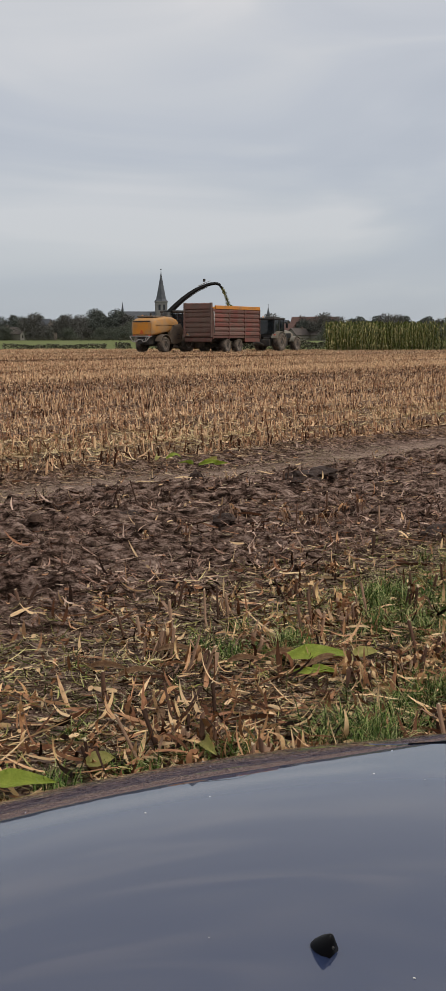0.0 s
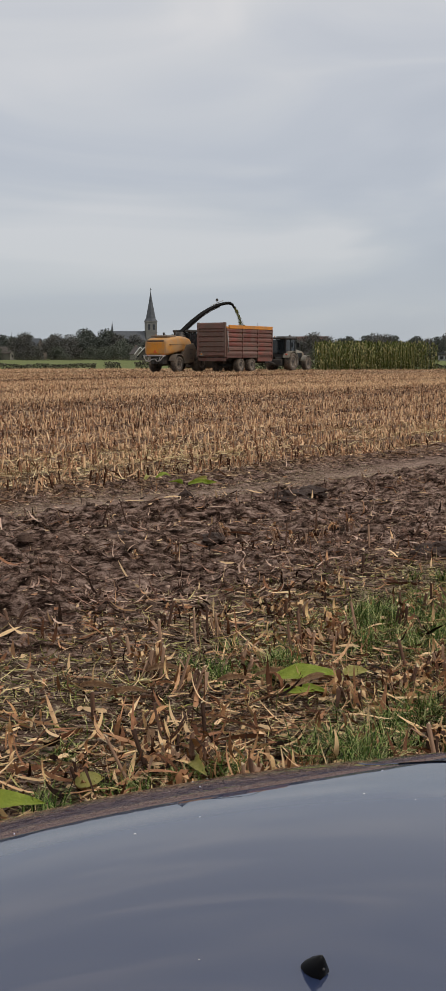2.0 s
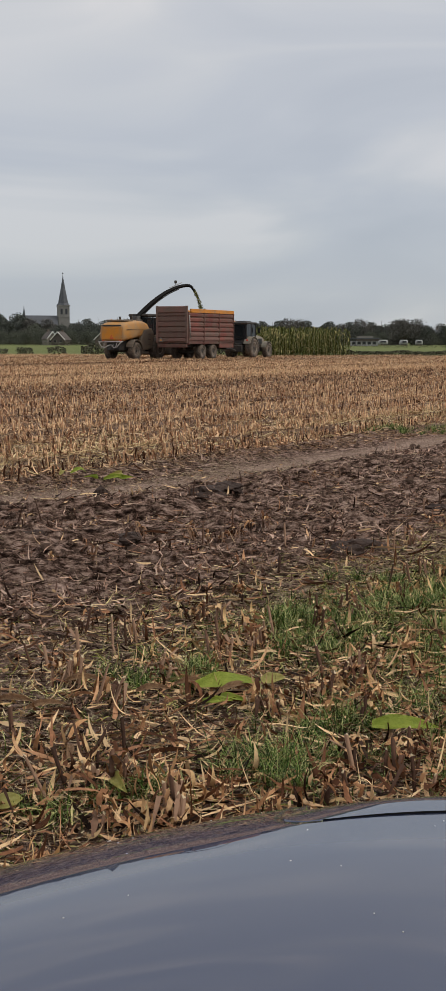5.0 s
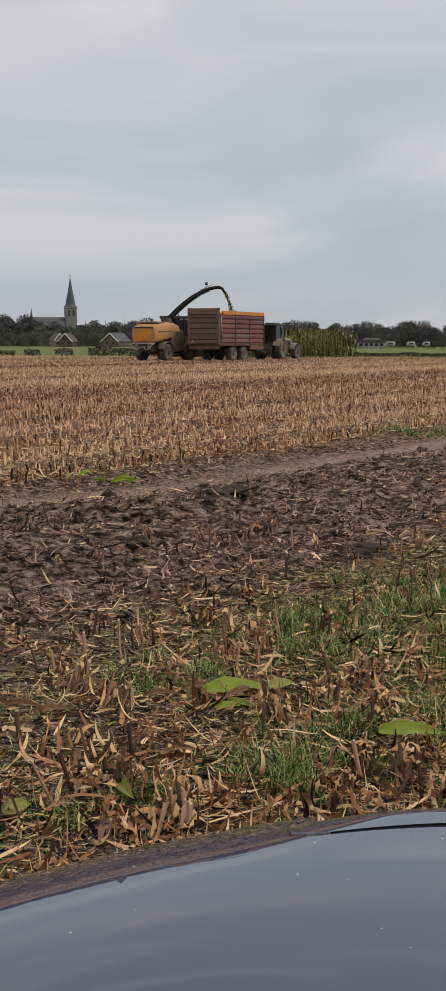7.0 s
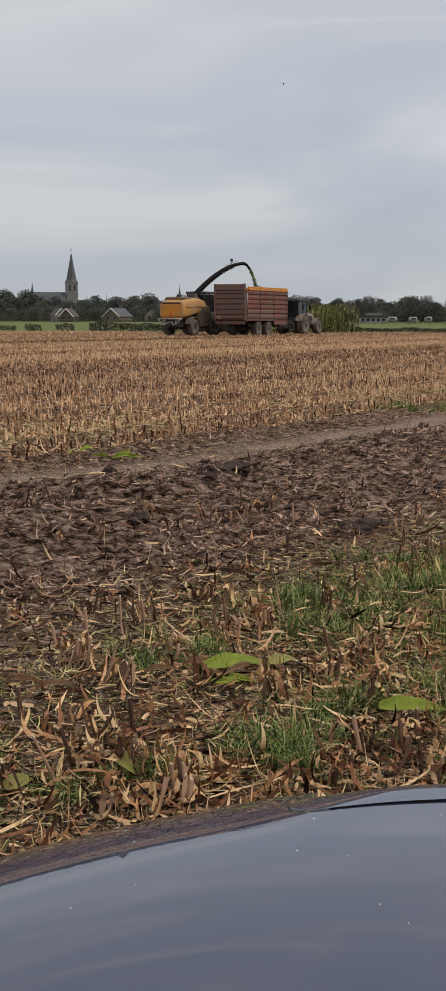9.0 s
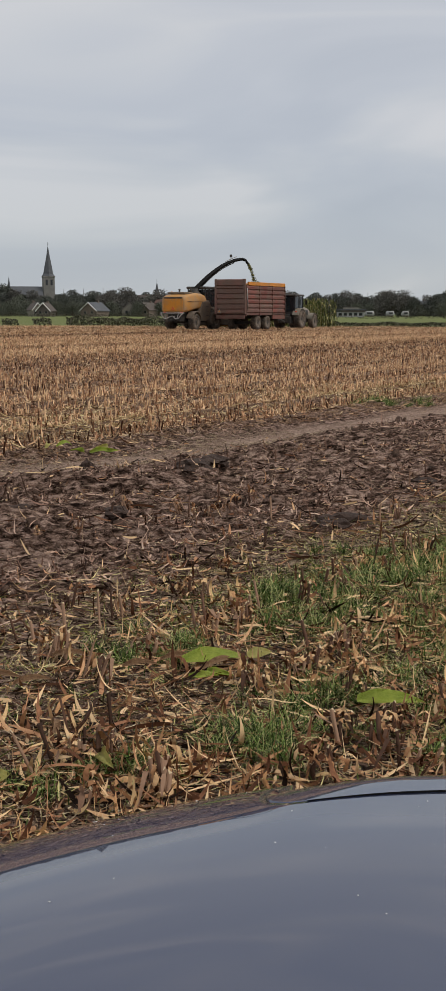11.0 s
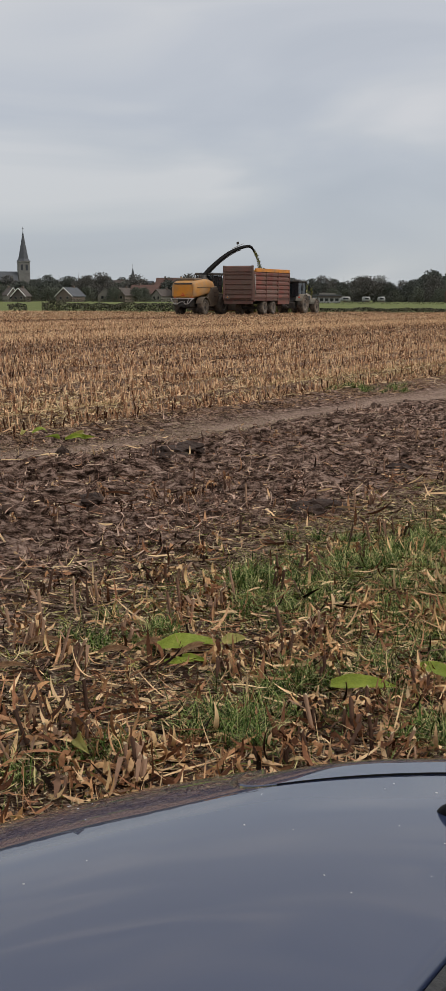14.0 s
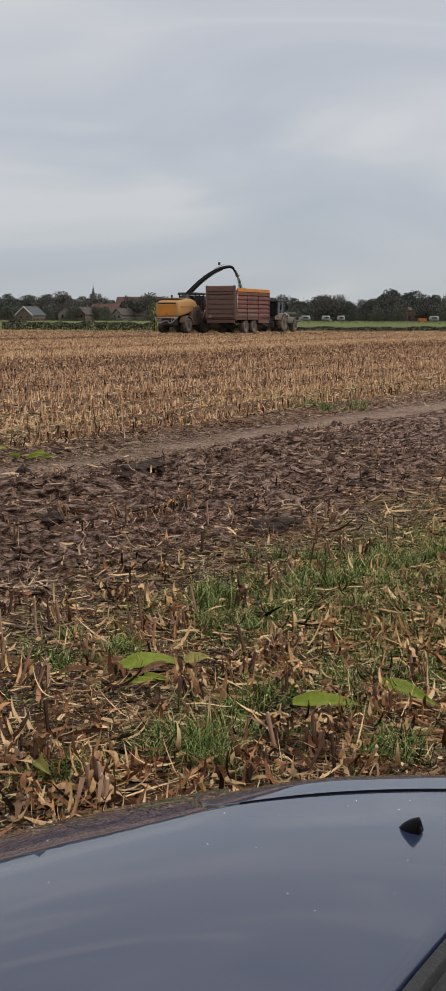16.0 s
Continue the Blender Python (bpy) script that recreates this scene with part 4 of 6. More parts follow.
def build_tractor():
    """Origin: ground under the rear axle."""
    t = thing("tractor", "dusty olive-grey tractor with dark cab pulling the trailer", "tractor")
    blk = M["dark_steel"]
    part("gearbox", boxed(-0.35, 0.35, -0.7, 1.6, 0.6, 1.3, bevel=0.06), blk, t)
    part("hitch_frame", boxed(-0.6, 0.6, -1.2, -0.5, 0.5, 1.1, bevel=0.06), blk, t)
    bm = bmesh.new()
    prism(bm, [(1.15, 1.25), (1.15, 2.08), (2.2, 2.02), (3.3, 1.86), (3.72, 1.68), (3.82, 1.3), (3.7, 0.95), (1.6, 1.0)], -0.42, 0.42)
    bmesh.ops.bevel(bm, geom=list(bm.edges), offset=0.07, segments=3, affect="EDGES")
    hood = part("bonnet", bm, M["tractor"], t, "sloping dusty olive bonnet", True)
    part("grille", boxed(-0.3, 0.3, 3.78, 3.86, 1.0, 1.6, bevel=0.03), M["black"], hood)
    for sx in (-1, 1):
        part("side_grille", boxed(sx * 0.425 - 0.02, sx * 0.425 + 0.02, 1.7, 3.2, 1.25, 1.7, bevel=0.01), M["black"], hood)
    part("front_weight", boxed(-0.5, 0.5, 3.85, 4.4, 0.75, 1.25, bevel=0.06), blk, t)
    part("front_axle", boxed(-0.9, 0.9, 3.0, 3.25, 0.55, 0.8, bevel=0.04), blk, t)
    cab = part("cab", boxed(-0.72, 0.72, -0.55, 1.2, 1.25, 1.6, bevel=0.05), blk, t, "dark glazed cab")
    for x in (-0.76, 0.76):
        for y in (-0.6, 0.35, 1.2):
            part("pillar", boxed(x - 0.045, x + 0.045, y - 0.045, y + 0.045, 1.5, 2.95), M["black"], cab)
        part("side_glass", boxed(x - 0.012, x + 0.012, -0.55, 1.15, 1.55, 2.92), M["glass"], cab)
    for y in (-0.6, 1.2):
        part("pane", boxed(-0.72, 0.72, y - 0.012, y + 0.012, 1.6, 2.92), M["glass"], cab)
    part("cab_roof", boxed(-0.9, 0.9, -0.8, 1.35, 2.95, 3.14, bevel=0.08), blk, cab, "dark cab roof")
    part("roof_hump", boxed(-0.5, 0.5, -0.2, 0.9, 3.12, 3.24, bevel=0.05), blk, cab)
    part("seat", boxed(-0.25, 0.25, -0.1, 0.35, 1.5, 2.4, bevel=0.07), M["black"], cab)
    for sx in (-1, 1):
        bm = bmesh.new()
        arc = [(1.0 * math.cos(a), 0.88 + 1.0 * math.sin(a)) for a in [math.pi * (0.12 + 0.76 * k / 10) for k in range(11)]]
        inner = [(0.94 * math.cos(a), 0.88 + 0.94 * math.sin(a)) for a in [math.pi * (0.12 + 0.76 * k / 10) for k in range(11)]]
        prism(bm, arc + inner[::-1], sx * 0.62, sx * 1.28)
        part("rear_mudguard", bm, M["tractor"], t, "dusty olive mudguard")
        bm = bmesh.new()
        arc = [(3.12 + 0.78 * math.cos(a), 0.68 + 0.78 * math.sin(a)) for a in [math.pi * (0.2 + 0.7 * k / 8) for k in range(9)]]
        inner = [(3.12 + 0.74 * math.cos(a), 0.68 + 0.74 * math.sin(a)) for a in [math.pi * (0.2 + 0.7 * k / 8) for k in range(9)]]
        prism(bm, arc + inner[::-1], sx * 0.72, sx * 1.2)
        part("front_mudguard", bm, M["tractor"], t, "dusty olive mudguard")
        part("mirror", boxed(sx * 1.12 - 0.11, sx * 1.12 + 0.11, 1.2, 1.26, 2.2, 2.65, bevel=0.02), M["black"], t, "wing mirror")
        part("mirror_arm", tube(bmesh.new(), [(sx * 0.76, 1.22, 2.75), (sx * 1.12, 1.23, 2.7)], 0.02, 6), M["black"], t)
        part("tail_lamp", boxed(sx * 1.0 - 0.1, sx * 1.0 + 0.1, -0.95, -0.88, 1.5, 1.62, bevel=0.02), M["warn"], t)
    part("exhaust", lathe(bmesh.new(), [(1.3, 0.09), (2.5, 0.09), (2.55, 0.06), (3.05, 0.06)], 12, "z"), blk, t, "upright black exhaust", True, pose(0.62, 1.45, 0))
    part("beacon", lathe(bmesh.new(), [(0.0, 0.06), (0.14, 0.06), (0.16, 0.03)], 10, "z"), M["orange"], t, "", True, pose(-0.6, -0.3, 3.12))
    part("step", boxed(0.7, 1.0, 1.25, 1.6, 0.55, 1.25, bevel=0.03), blk, t)
    for x, flip in ((1.0, False), (-1.0, True)):
        rolling(0.88, 0.62, t, x, 0.0, 18, flip)
        rolling(0.66, 0.5, t, x, 3.12, 16, flip)
    return t


M["cowl"] = varied("dark_grey_plastic", (0.03, 0.03, 0.032), (0.07, 0.07, 0.072), 10, 80, 0.6)
M["black_gloss"] = varied("satin_black_plastic", (0.003, 0.003, 0.0035), (0.007, 0.007, 0.008), 8, 80, 0.4, bump=0.0, spec=0.12)
CAR = build_car()
HARVESTER, TRAILER, TRACTOR = build_harvester(), build_trailer(), build_tractor()

# ---- village and trees beyond the meadow ----


def leaf_cloud(centres, size, r, flat=0.8):
    """Small four-cornered leaf clumps, one at each centre, turned at random."""
    n = len(centres)
    a = r.normal(0, 1, (n, 3))
    a /= np.linalg.norm(a, axis=1)[:, None]
    b = np.cross(a, r.normal(0, 1, (n, 3)))
    b /= np.linalg.norm(b, axis=1)[:, None]
    s = size * r.uniform(0.5, 1.3, (n, 1))
    a, b = a * s, b * s * flat
    v = np.stack([centres - a - b * 0.4, centres + a * 0.3 - b, centres + a + b * 0.4, centres - a * 0.3 + b], 1)
    return v.reshape(-1, 3), np.arange(n * 4).reshape(-1, 4)


def build_tree(height, width, mat, seed, label, m, open_crown=0.0, bare=False):
    r = np.random.default_rng(seed)
    t = thing("tree", label, "tree", m, "trees round the village")
    bm = bmesh.new()
    tube(bm, [(0, 0, -0.2), (0.1, 0, height * 0.3), (-0.1, 0.1, height * 0.6), (0, 0, height * 0.9)], [height * 0.03, height * 0.024, height * 0.014, 0.03], 7)
    lobes = []
    for i in range(14):
        a, e = r.uniform(0, 6.28), r.uniform(0.1, 0.95)
        out = width * 0.36 * math.sin(math.pi * min(1, 0.25 + e * 0.75)) * r.uniform(0.4, 1.1)
        c = np.array([math.cos(a) * out, math.sin(a) * out, height * (0.02 + 0.84 * e)])
        lobes.append((c, width * r.uniform(0.16, 0.27)))
        tube(bm, [(0, 0, height * 0.2 * (0.6 + e)), tuple(c * [0.5, 0.5, 0.9]), tuple(c)], [height * 0.012, height * 0.008, 0.02], 5)
    part("trunk", bm, M["bark"], t)
    pts = []
    for c, rad in lobes:
        k = int(460 * (1 - open_crown))
        d = r.normal(0, 1, (k, 3))
        d /= np.linalg.norm(d, axis=1)[:, None]
        pts.append(c + d * rad * r.uniform(0.45, 1.08, (k, 1)) * [1, 1, 0.8])
    pts = np.concatenate(pts)
    pts[:, 2] = np.maximum(pts[:, 2], 0.3)
    v, f = leaf_cloud(pts, height * 0.026, r)
    crown = quads("crown", v, f, mat)
    crown.parent = t
    return t


DENSE = "broad dark green tree at the village edge"
kinds = []
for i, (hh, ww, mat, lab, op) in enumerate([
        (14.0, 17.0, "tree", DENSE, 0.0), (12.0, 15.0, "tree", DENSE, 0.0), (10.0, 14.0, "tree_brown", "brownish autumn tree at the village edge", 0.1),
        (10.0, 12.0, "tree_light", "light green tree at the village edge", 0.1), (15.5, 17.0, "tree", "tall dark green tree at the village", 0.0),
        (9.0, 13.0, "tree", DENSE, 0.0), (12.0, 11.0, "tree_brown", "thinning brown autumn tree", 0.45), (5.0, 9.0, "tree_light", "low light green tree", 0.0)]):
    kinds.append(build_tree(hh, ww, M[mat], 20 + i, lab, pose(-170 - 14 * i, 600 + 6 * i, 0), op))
tr = random.Random(11)


def tree_at(kind, b, d):
    return copy_thing(kinds[kind], pose(b * d, d, 0, 0, 0, tr.uniform(0, 360)))


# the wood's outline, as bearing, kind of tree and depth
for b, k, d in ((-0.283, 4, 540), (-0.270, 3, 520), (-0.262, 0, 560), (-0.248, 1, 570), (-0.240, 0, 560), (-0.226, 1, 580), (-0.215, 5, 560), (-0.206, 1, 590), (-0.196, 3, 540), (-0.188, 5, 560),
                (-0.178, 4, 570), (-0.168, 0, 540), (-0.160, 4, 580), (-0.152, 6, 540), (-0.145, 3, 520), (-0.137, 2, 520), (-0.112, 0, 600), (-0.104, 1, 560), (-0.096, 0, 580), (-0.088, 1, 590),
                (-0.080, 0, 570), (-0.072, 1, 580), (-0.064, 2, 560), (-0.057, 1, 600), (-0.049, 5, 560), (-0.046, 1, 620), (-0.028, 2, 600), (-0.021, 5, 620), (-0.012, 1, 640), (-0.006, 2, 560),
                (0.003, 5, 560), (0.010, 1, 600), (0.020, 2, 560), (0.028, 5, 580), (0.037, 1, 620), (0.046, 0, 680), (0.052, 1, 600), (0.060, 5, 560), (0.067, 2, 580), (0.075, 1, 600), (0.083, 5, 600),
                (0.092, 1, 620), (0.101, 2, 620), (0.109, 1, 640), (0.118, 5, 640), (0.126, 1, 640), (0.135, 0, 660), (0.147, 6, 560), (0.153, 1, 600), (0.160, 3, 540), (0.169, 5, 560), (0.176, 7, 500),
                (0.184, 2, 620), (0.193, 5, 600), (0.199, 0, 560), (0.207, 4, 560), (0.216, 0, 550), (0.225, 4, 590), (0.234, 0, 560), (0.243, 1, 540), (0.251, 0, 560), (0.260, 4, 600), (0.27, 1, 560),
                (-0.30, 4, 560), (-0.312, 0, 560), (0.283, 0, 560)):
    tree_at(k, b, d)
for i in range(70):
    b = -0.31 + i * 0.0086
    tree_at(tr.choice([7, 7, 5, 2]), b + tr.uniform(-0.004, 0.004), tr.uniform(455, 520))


for b, k, d in ((-0.118, 7, 440), (-0.105, 7, 445), (-0.074, 7, 440), (-0.052, 7, 445), (-0.034, 7, 452), (0.012, 7, 455), (-0.143, 7, 440), (-0.155, 7, 445)):
    tree_at(k, b, d)


def build_house(m, w, dep, eave, ridge, wall, roof, label, cat="house", windows=2, trim=None):
    """Gable end towards -y. Origin on the ground at the middle."""
    h = thing("house", label, cat, m, "village houses")
    bm = bmesh.new()
    out = [(-w / 2, 0), (w / 2, 0), (w / 2, eave), (0, ridge), (-w / 2, eave)]
    a = [bm.verts.new((x, -dep / 2, z)) for x, z in out]
    b = [bm.verts.new((x, dep / 2, z)) for x, z in out]
    bm.faces.new(a)
    bm.faces.new(b[::-1])
    for i in range(5):
        bm.faces.new((a[i], b[i], b[(i + 1) % 5], a[(i + 1) % 5]))
    bmesh.ops.recalc_face_normals(bm, faces=bm.faces)
    body = part("wall", bm, M[wall], h)
    for sx in (-1, 1):
        bm = bmesh.new()
        o = 0.35
        dz = (ridge - eave) / (w / 2)
        pts = [(0, ridge + 0.08), (sx * (w / 2 + o), eave - o * dz + 0.08), (sx * (w / 2 + o), eave - o * dz + 0.28), (0, ridge + 0.28)]
        va = [bm.verts.new((x, -dep / 2 - 0.4, z)) for x, z in pts]
        vb = [bm.verts.new((x, dep / 2 + 0.4, z)) for x, z in pts]
        bm.faces.new(va)
        bm.faces.new(vb)
        for i in range(4):
            bm.faces.new((va[i], vb[i], vb[(i + 1) % 4], va[(i + 1) % 4]))
        bmesh.ops.recalc_face_normals(bm, faces=bm.faces)
        part("roof", bm, M[roof], h)
        if trim:
            part("verge_board", tube(bmesh.new(), [(0, -dep / 2 - 0.45, ridge + 0.12), (sx * (w / 2 + o), -dep / 2 - 0.45, eave - o * dz + 0.12)], 0.16, 4), M[trim], h)
    for i in range(windows):
        x = (i - (windows - 1) / 2) * w / (windows + 0.4)
        win = part("window", boxed(x - 0.55, x + 0.55, -dep / 2 - 0.05, -dep / 2 + 0.1, 0.9, min(2.2, eave - 0.1)), M["cream"], body)
        part("pane", boxed(x - 0.42, x + 0.42, -dep / 2 - 0.08, -dep / 2, 1.02, min(2.08, eave - 0.22)), M["dark_glass"], win)
    part("chimney", boxed(-0.35, 0.35, dep * 0.2, dep * 0.2 + 0.7, ridge - 0.3, ridge + 0.9), M["brick"], h)
    return h


for b, d, turn, w, dep, eave, ridge, wall, roof, trim, lab in (
        (-0.1355, 430, 25, 3.6, 6, 2.4, 4.6, "cream", "thatch", "white", "small pale gabled house with dark roof"),
        (-0.1265, 425, -12, 4.8, 6, 2.0, 4.5, "thatch", "thatch", "white", "dark timber barn with pale gable trim"),
        (-0.0870, 430, -28, 6.6, 8, 2.0, 4.7, "brick", "slate", "white", "brick farmhouse with grey roof and white verge"),
        (-0.0590, 450, 5, 5.4, 8, 2.4, 5.0, "cream", "thatch", None, "pale cottage with dark roof"),
        (-0.0440, 450, -25, 5.0, 8, 2.4, 4.8, "brick", "thatch", None, "low brick cottage with dark roof"),
        (-0.0260, 480, 60, 7.0, 12, 3.0, 6.2, "brick", "red_tile", None, "brick house with red tiled roof"),
        (-0.0400, 600, 80, 8.0, 14, 5.0, 9.6, "brick", "thatch", None, "tall brick house with dark roof"),
        (-0.0250, 610, 30, 8.0, 12, 5.0, 9.4, "brick", "slate", None, "tall brick house with grey roof"),
        (-0.0050, 560, 70, 8.0, 14, 5.2, 10.2, "brick", "red_tile", None, "brick house with red tiled roof"),
        (0.0080, 570, 85, 8.0, 14, 5.2, 10.4, "brick", "red_tile", None, "brick house with red tiled roof"),
        (-0.0120, 470, -40, 5.0, 8, 2.2, 4.4, "cream", "thatch", None, "pale cottage with dark roof"),
        (0.0050, 470, 30, 5.0, 8, 2.2, 4.2, "cream", "thatch", None, "pale cottage with dark roof"),
        (-0.0720, 520, 70, 7.0, 12, 3.0, 6.6, "brick", "thatch", None, "brick house with dark roof"),
        (-0.2250, 520, 60, 8.0, 12, 4.0, 8.8, "brick", "slate", None, "house with grey roof between trees"),
        (-0.2480, 480, 75, 6.0, 10, 2.6, 5.0, "cream", "thatch", None, "pale low house between shrubs"),
        (0.1830, 560, 20, 8.0, 10, 3.4, 6.8, "cream", "slate", None, "pale house with grey roof"),
        (0.1930, 570, 70, 7.0, 12, 3.2, 6.2, "cream", "slate", None, "pale house with grey roof")):
    build_house(pose(b * d, d, 0, 0, 0, turn), w, dep, eave, ridge, wall, roof, lab, trim=trim)


def spire(bm, w, z0, z1, n=8, flare=1.12):
    lathe(bm, [(z0, w * flare), (z0 + (z1 - z0) * 0.08, w * 0.86), (z0 + (z1 - z0) * 0.55, w * 0.40), (z1, 0.05)], n, "z")
    return bm


def build_church():
    c = thing("church", "grey stone church with square tower and slender slate spire", "church", pose(-74.5, 600, 0, 0, 0, 14))
    tower = part("tower", boxed(-2.75, 2.75, -2.75, 2.75, 0, 18.4, bevel=0.15), M["stone"], c, "square grey stone tower")
    part("cornice", boxed(-2.95, 2.95, -2.95, 2.95, 18.2, 18.8), M["stone"], tower)
    part("string_course", boxed(-2.85, 2.85, -2.85, 2.85, 13.0, 13.3), M["stone"], tower)
    for x in (-1.15, 1.15):
        for z in (14.4,):
            part("louvre", boxed(x - 0.5, x + 0.5, -2.86, -2.66, z, z + 2.7), M["dark_glass"], tower)
            part("louvre", boxed(2.66, 2.86, x - 0.5, x + 0.5, z, z + 2.7), M["dark_glass"], tower)
    part("door", boxed(-0.9, 0.9, -2.85, -2.65, 0, 3), M["dark_glass"], tower)
    part("spire", spire(bmesh.new(), 2.85, 18.8, 33.2), M["slate"], c, "slender grey slate spire")
    part("cross", boxed(-0.09, 0.09, -0.09, 0.09, 32.8, 34.8), M["dark_steel"], c)
    part("weathercock", boxed(-0.4, 0.4, -0.06, 0.06, 34.0, 34.2), M["dark_steel"], c)
    bm = bmesh.new()
    prism(bm, [(-5.0, 0), (5.0, 0), (5.0, 8.2), (0, 13.4), (-5.0, 8.2)], -20.5, -3.0)
    nave = part("nave", bm, M["stone"], c, "long nave")
    for s in (-1, 1):
        bm = bmesh.new()
        prism(bm, [(0, 13.5), (s * 5.4, 7.9), (s * 5.4, 8.15), (0, 13.8)], -20.8, -3.1)
        part("roof", bm, M["slate"], nave, "steep grey slate roof")
    for i in range(5):
        x = -18.5 + i * 3.4
        part("window", boxed(x - 0.6, x + 0.6, -5.12, -4.9, 3, 7.2), M["dark_glass"], nave)
    part("ridge_turret", spire(lathe(bmesh.new(), [(12.8, 0.55), (14.6, 0.55)], 8, "z"), 0.6, 14.6, 18.4), M["slate"], c, "small ridge turret", False, pose(-19.0, 0, 0))
    c2 = thing("chapel", "small dark chapel tower with pointed spire", "church", pose(-22.6, 620, 0, 0, 0, 20))
    part("tower", boxed(-1.3, 1.3, -1.3, 1.3, 0, 10.6), M["brick"], c2)
    part("cornice", boxed(-1.5, 1.5, -1.5, 1.5, 10.3, 10.7), M["stone"], c2)
    part("spire", spire(bmesh.new(), 1.5, 10.7, 16.6), M["slate"], c2)
    part("cross", boxed(-0.07, 0.07, -0.07, 0.07, 16.4, 18.0), M["dark_steel"], c2)
    for x in (-0.5, 0.5):
        part("louvre", boxed(x - 0.28, x + 0.28, -1.36, -1.2, 8.0, 9.8), M["dark_glass"], c2)


build_church()


def build_low_hall():
    h = thing("pavilion", "low pavilion with white band and dark flat roof", "building", pose(0.121 * 425, 425, 0, 0, 0, -4))
    body = part("wall", boxed(-4.6, 4.6, -3, 3, 0, 1.7), M["grey_white"], h)
    part("roof", boxed(-5.2, 5.2, -3.5, 3.5, 2.35, 2.75), M["slate"], h)
    part("fascia", boxed(-3.0, 5.0, -3.3, 3.3, 1.7, 2.35), M["thatch"], h)
    part("upper_roof", boxed(-2.5, 3.0, -2.0, 2.0, 2.75, 3.3), M["cream"], h)
    for i in range(5):
        win = part("window", boxed(-4.2 + i * 1.75, -3.0 + i * 1.75, -3.06, -2.9, 0.5, 1.5), M["thatch"], body)
        part("pane", boxed(-4.1 + i * 1.75, -3.1 + i * 1.75, -3.1, -3.0, 0.6, 1.4), M["dark_glass"], win)


build_low_hall()


def build_caravan(m, length, label):
    c = thing("caravan", label, "caravan", m, "row of parked caravans")
    bm = bmesh.new()
    prism(bm, [(-length / 2, 0.45), (length / 2, 0.45), (length / 2 + 0.1, 1.2), (length / 2 - 0.25, 2.1), (-length / 2 + 0.2, 2.15), (-length / 2 - 0.1, 1.1)], -1.0, 1.0)
    bmesh.ops.bevel(bm, geom=list(bm.edges), offset=0.1, segments=2, affect="EDGES")
    turn = pose(0, 0, 0, 0, 0, 90)
    part("body", bm, M["grey_white"], c, "", True, turn)
    part("window", boxed(-length * 0.3, length * 0.3, -1.02, -0.95, 1.15, 1.7, bevel=0.03), M["dark_glass"], c)
    for x in (-0.4, 0.4):
        part("wheel", lathe(bmesh.new(), [(-0.1, 0.32), (0.1, 0.32)], 14), M["tyre"], c, "", False, pose(x * 1.2, -0.9, 0.32, 0, 0, 90))


for i, b in enumerate((0.1365, 0.1535, 0.166, 0.2435)):
    build_caravan(pose(b * 440, 440, 0, 0, 0, tr.uniform(-8, 8)), tr.uniform(2.3, 3.4), "white caravan parked before the trees")


def build_play_tower():
    t = thing("lookout_tower", "wooden lookout tower with dark roof on posts", "tower", pose(0.2225 * 400, 400, 0, 0, 0, 10))
    for x in (-1.2, 1.2):
        for y in (-1.2, 1.2):
            part("post", boxed(x - 0.12, x + 0.12, y - 0.12, y + 0.12, 0, 3.9), M["red_frame"], t)
    part("platform", boxed(-1.5, 1.5, -1.5, 1.5, 2.5, 2.7), M["red_frame"], t)
    part("rail", boxed(-1.5, 1.5, -1.5, -1.4, 3.1, 3.3), M["red_frame"], t)
    part("canopy", boxed(-1.3, 1.3, -1.3, 1.3, 3.6, 4.0, bevel=0.1), M["thatch"], t, "dark canopy")
    bm = bmesh.new()
    prism(bm, [(-1.5, 4.0), (1.5, 4.0), (0, 4.9)], -0.7, 0.7)
    part("gable", bm, M["thatch"], t)
    o = thing("container", "small orange container on the meadow", "container", pose(0.2335 * 400, 400, 0))
    part("box", boxed(-1.3, 1.3, -0.8, 0.8, 0.1, 1.2, bevel=0.04), M["orange_box"], o)
    part("lid", boxed(-1.35, 1.35, -0.85, 0.85, 1.2, 1.28), M["orange_box"], o)


build_play_tower()


def growth(name, label, x0, x1, y, height, count, seed, reeds=0.5, wide=1.0):
    """A ragged strip of weeds and reeds along the ditch."""
    r = np.random.default_rng(seed)
    x = r.uniform(x0, x1, count)
    prof = height * (0.55 + 0.75 * fbm(x * 0.7, x * 0 + seed, 3.0, 3))
    z = prof * r.uniform(0, 1, count) ** 0.7
    pts = np.stack([x, y + r.normal(0, wide * 0.4, count), z], 1)
    v, f = leaf_cloud(pts, 0.12, r, 0.5)
    ob = quads(name, v, f, M["hedge"])
    return tagged(ob, label, "hedge", kind="stuff")


growth("ditch_hedge", "dark low hedge of reeds and weeds along the ditch", -14.6, 14, 132.6, 1.0, 7500, 3)
growth("ditch_weeds", "dark clump of weeds at the field's edge", -34, -22.5, 132.4, 0.62, 1500, 4)
growth("ditch_weeds", "dark clump of weeds at the field's edge", -21.5, -19.8, 132.4, 0.75, 330, 5)
growth("ditch_weeds", "dark clump of weeds at the field's edge", -18.2, -16.2, 132.4, 0.85, 400, 6)
growth("far_hedge", "dark hedge across the meadow", 26, 110, 300, 0.8, 3500, 8)
growth("far_hedge", "dark hedge across the meadow", -95, 6, 400, 1.2, 9000, 9)
growth("ditch_hedge", "dark low hedge of reeds and weeds along the ditch", 14, 50, 132.6, 0.5, 6000, 10)

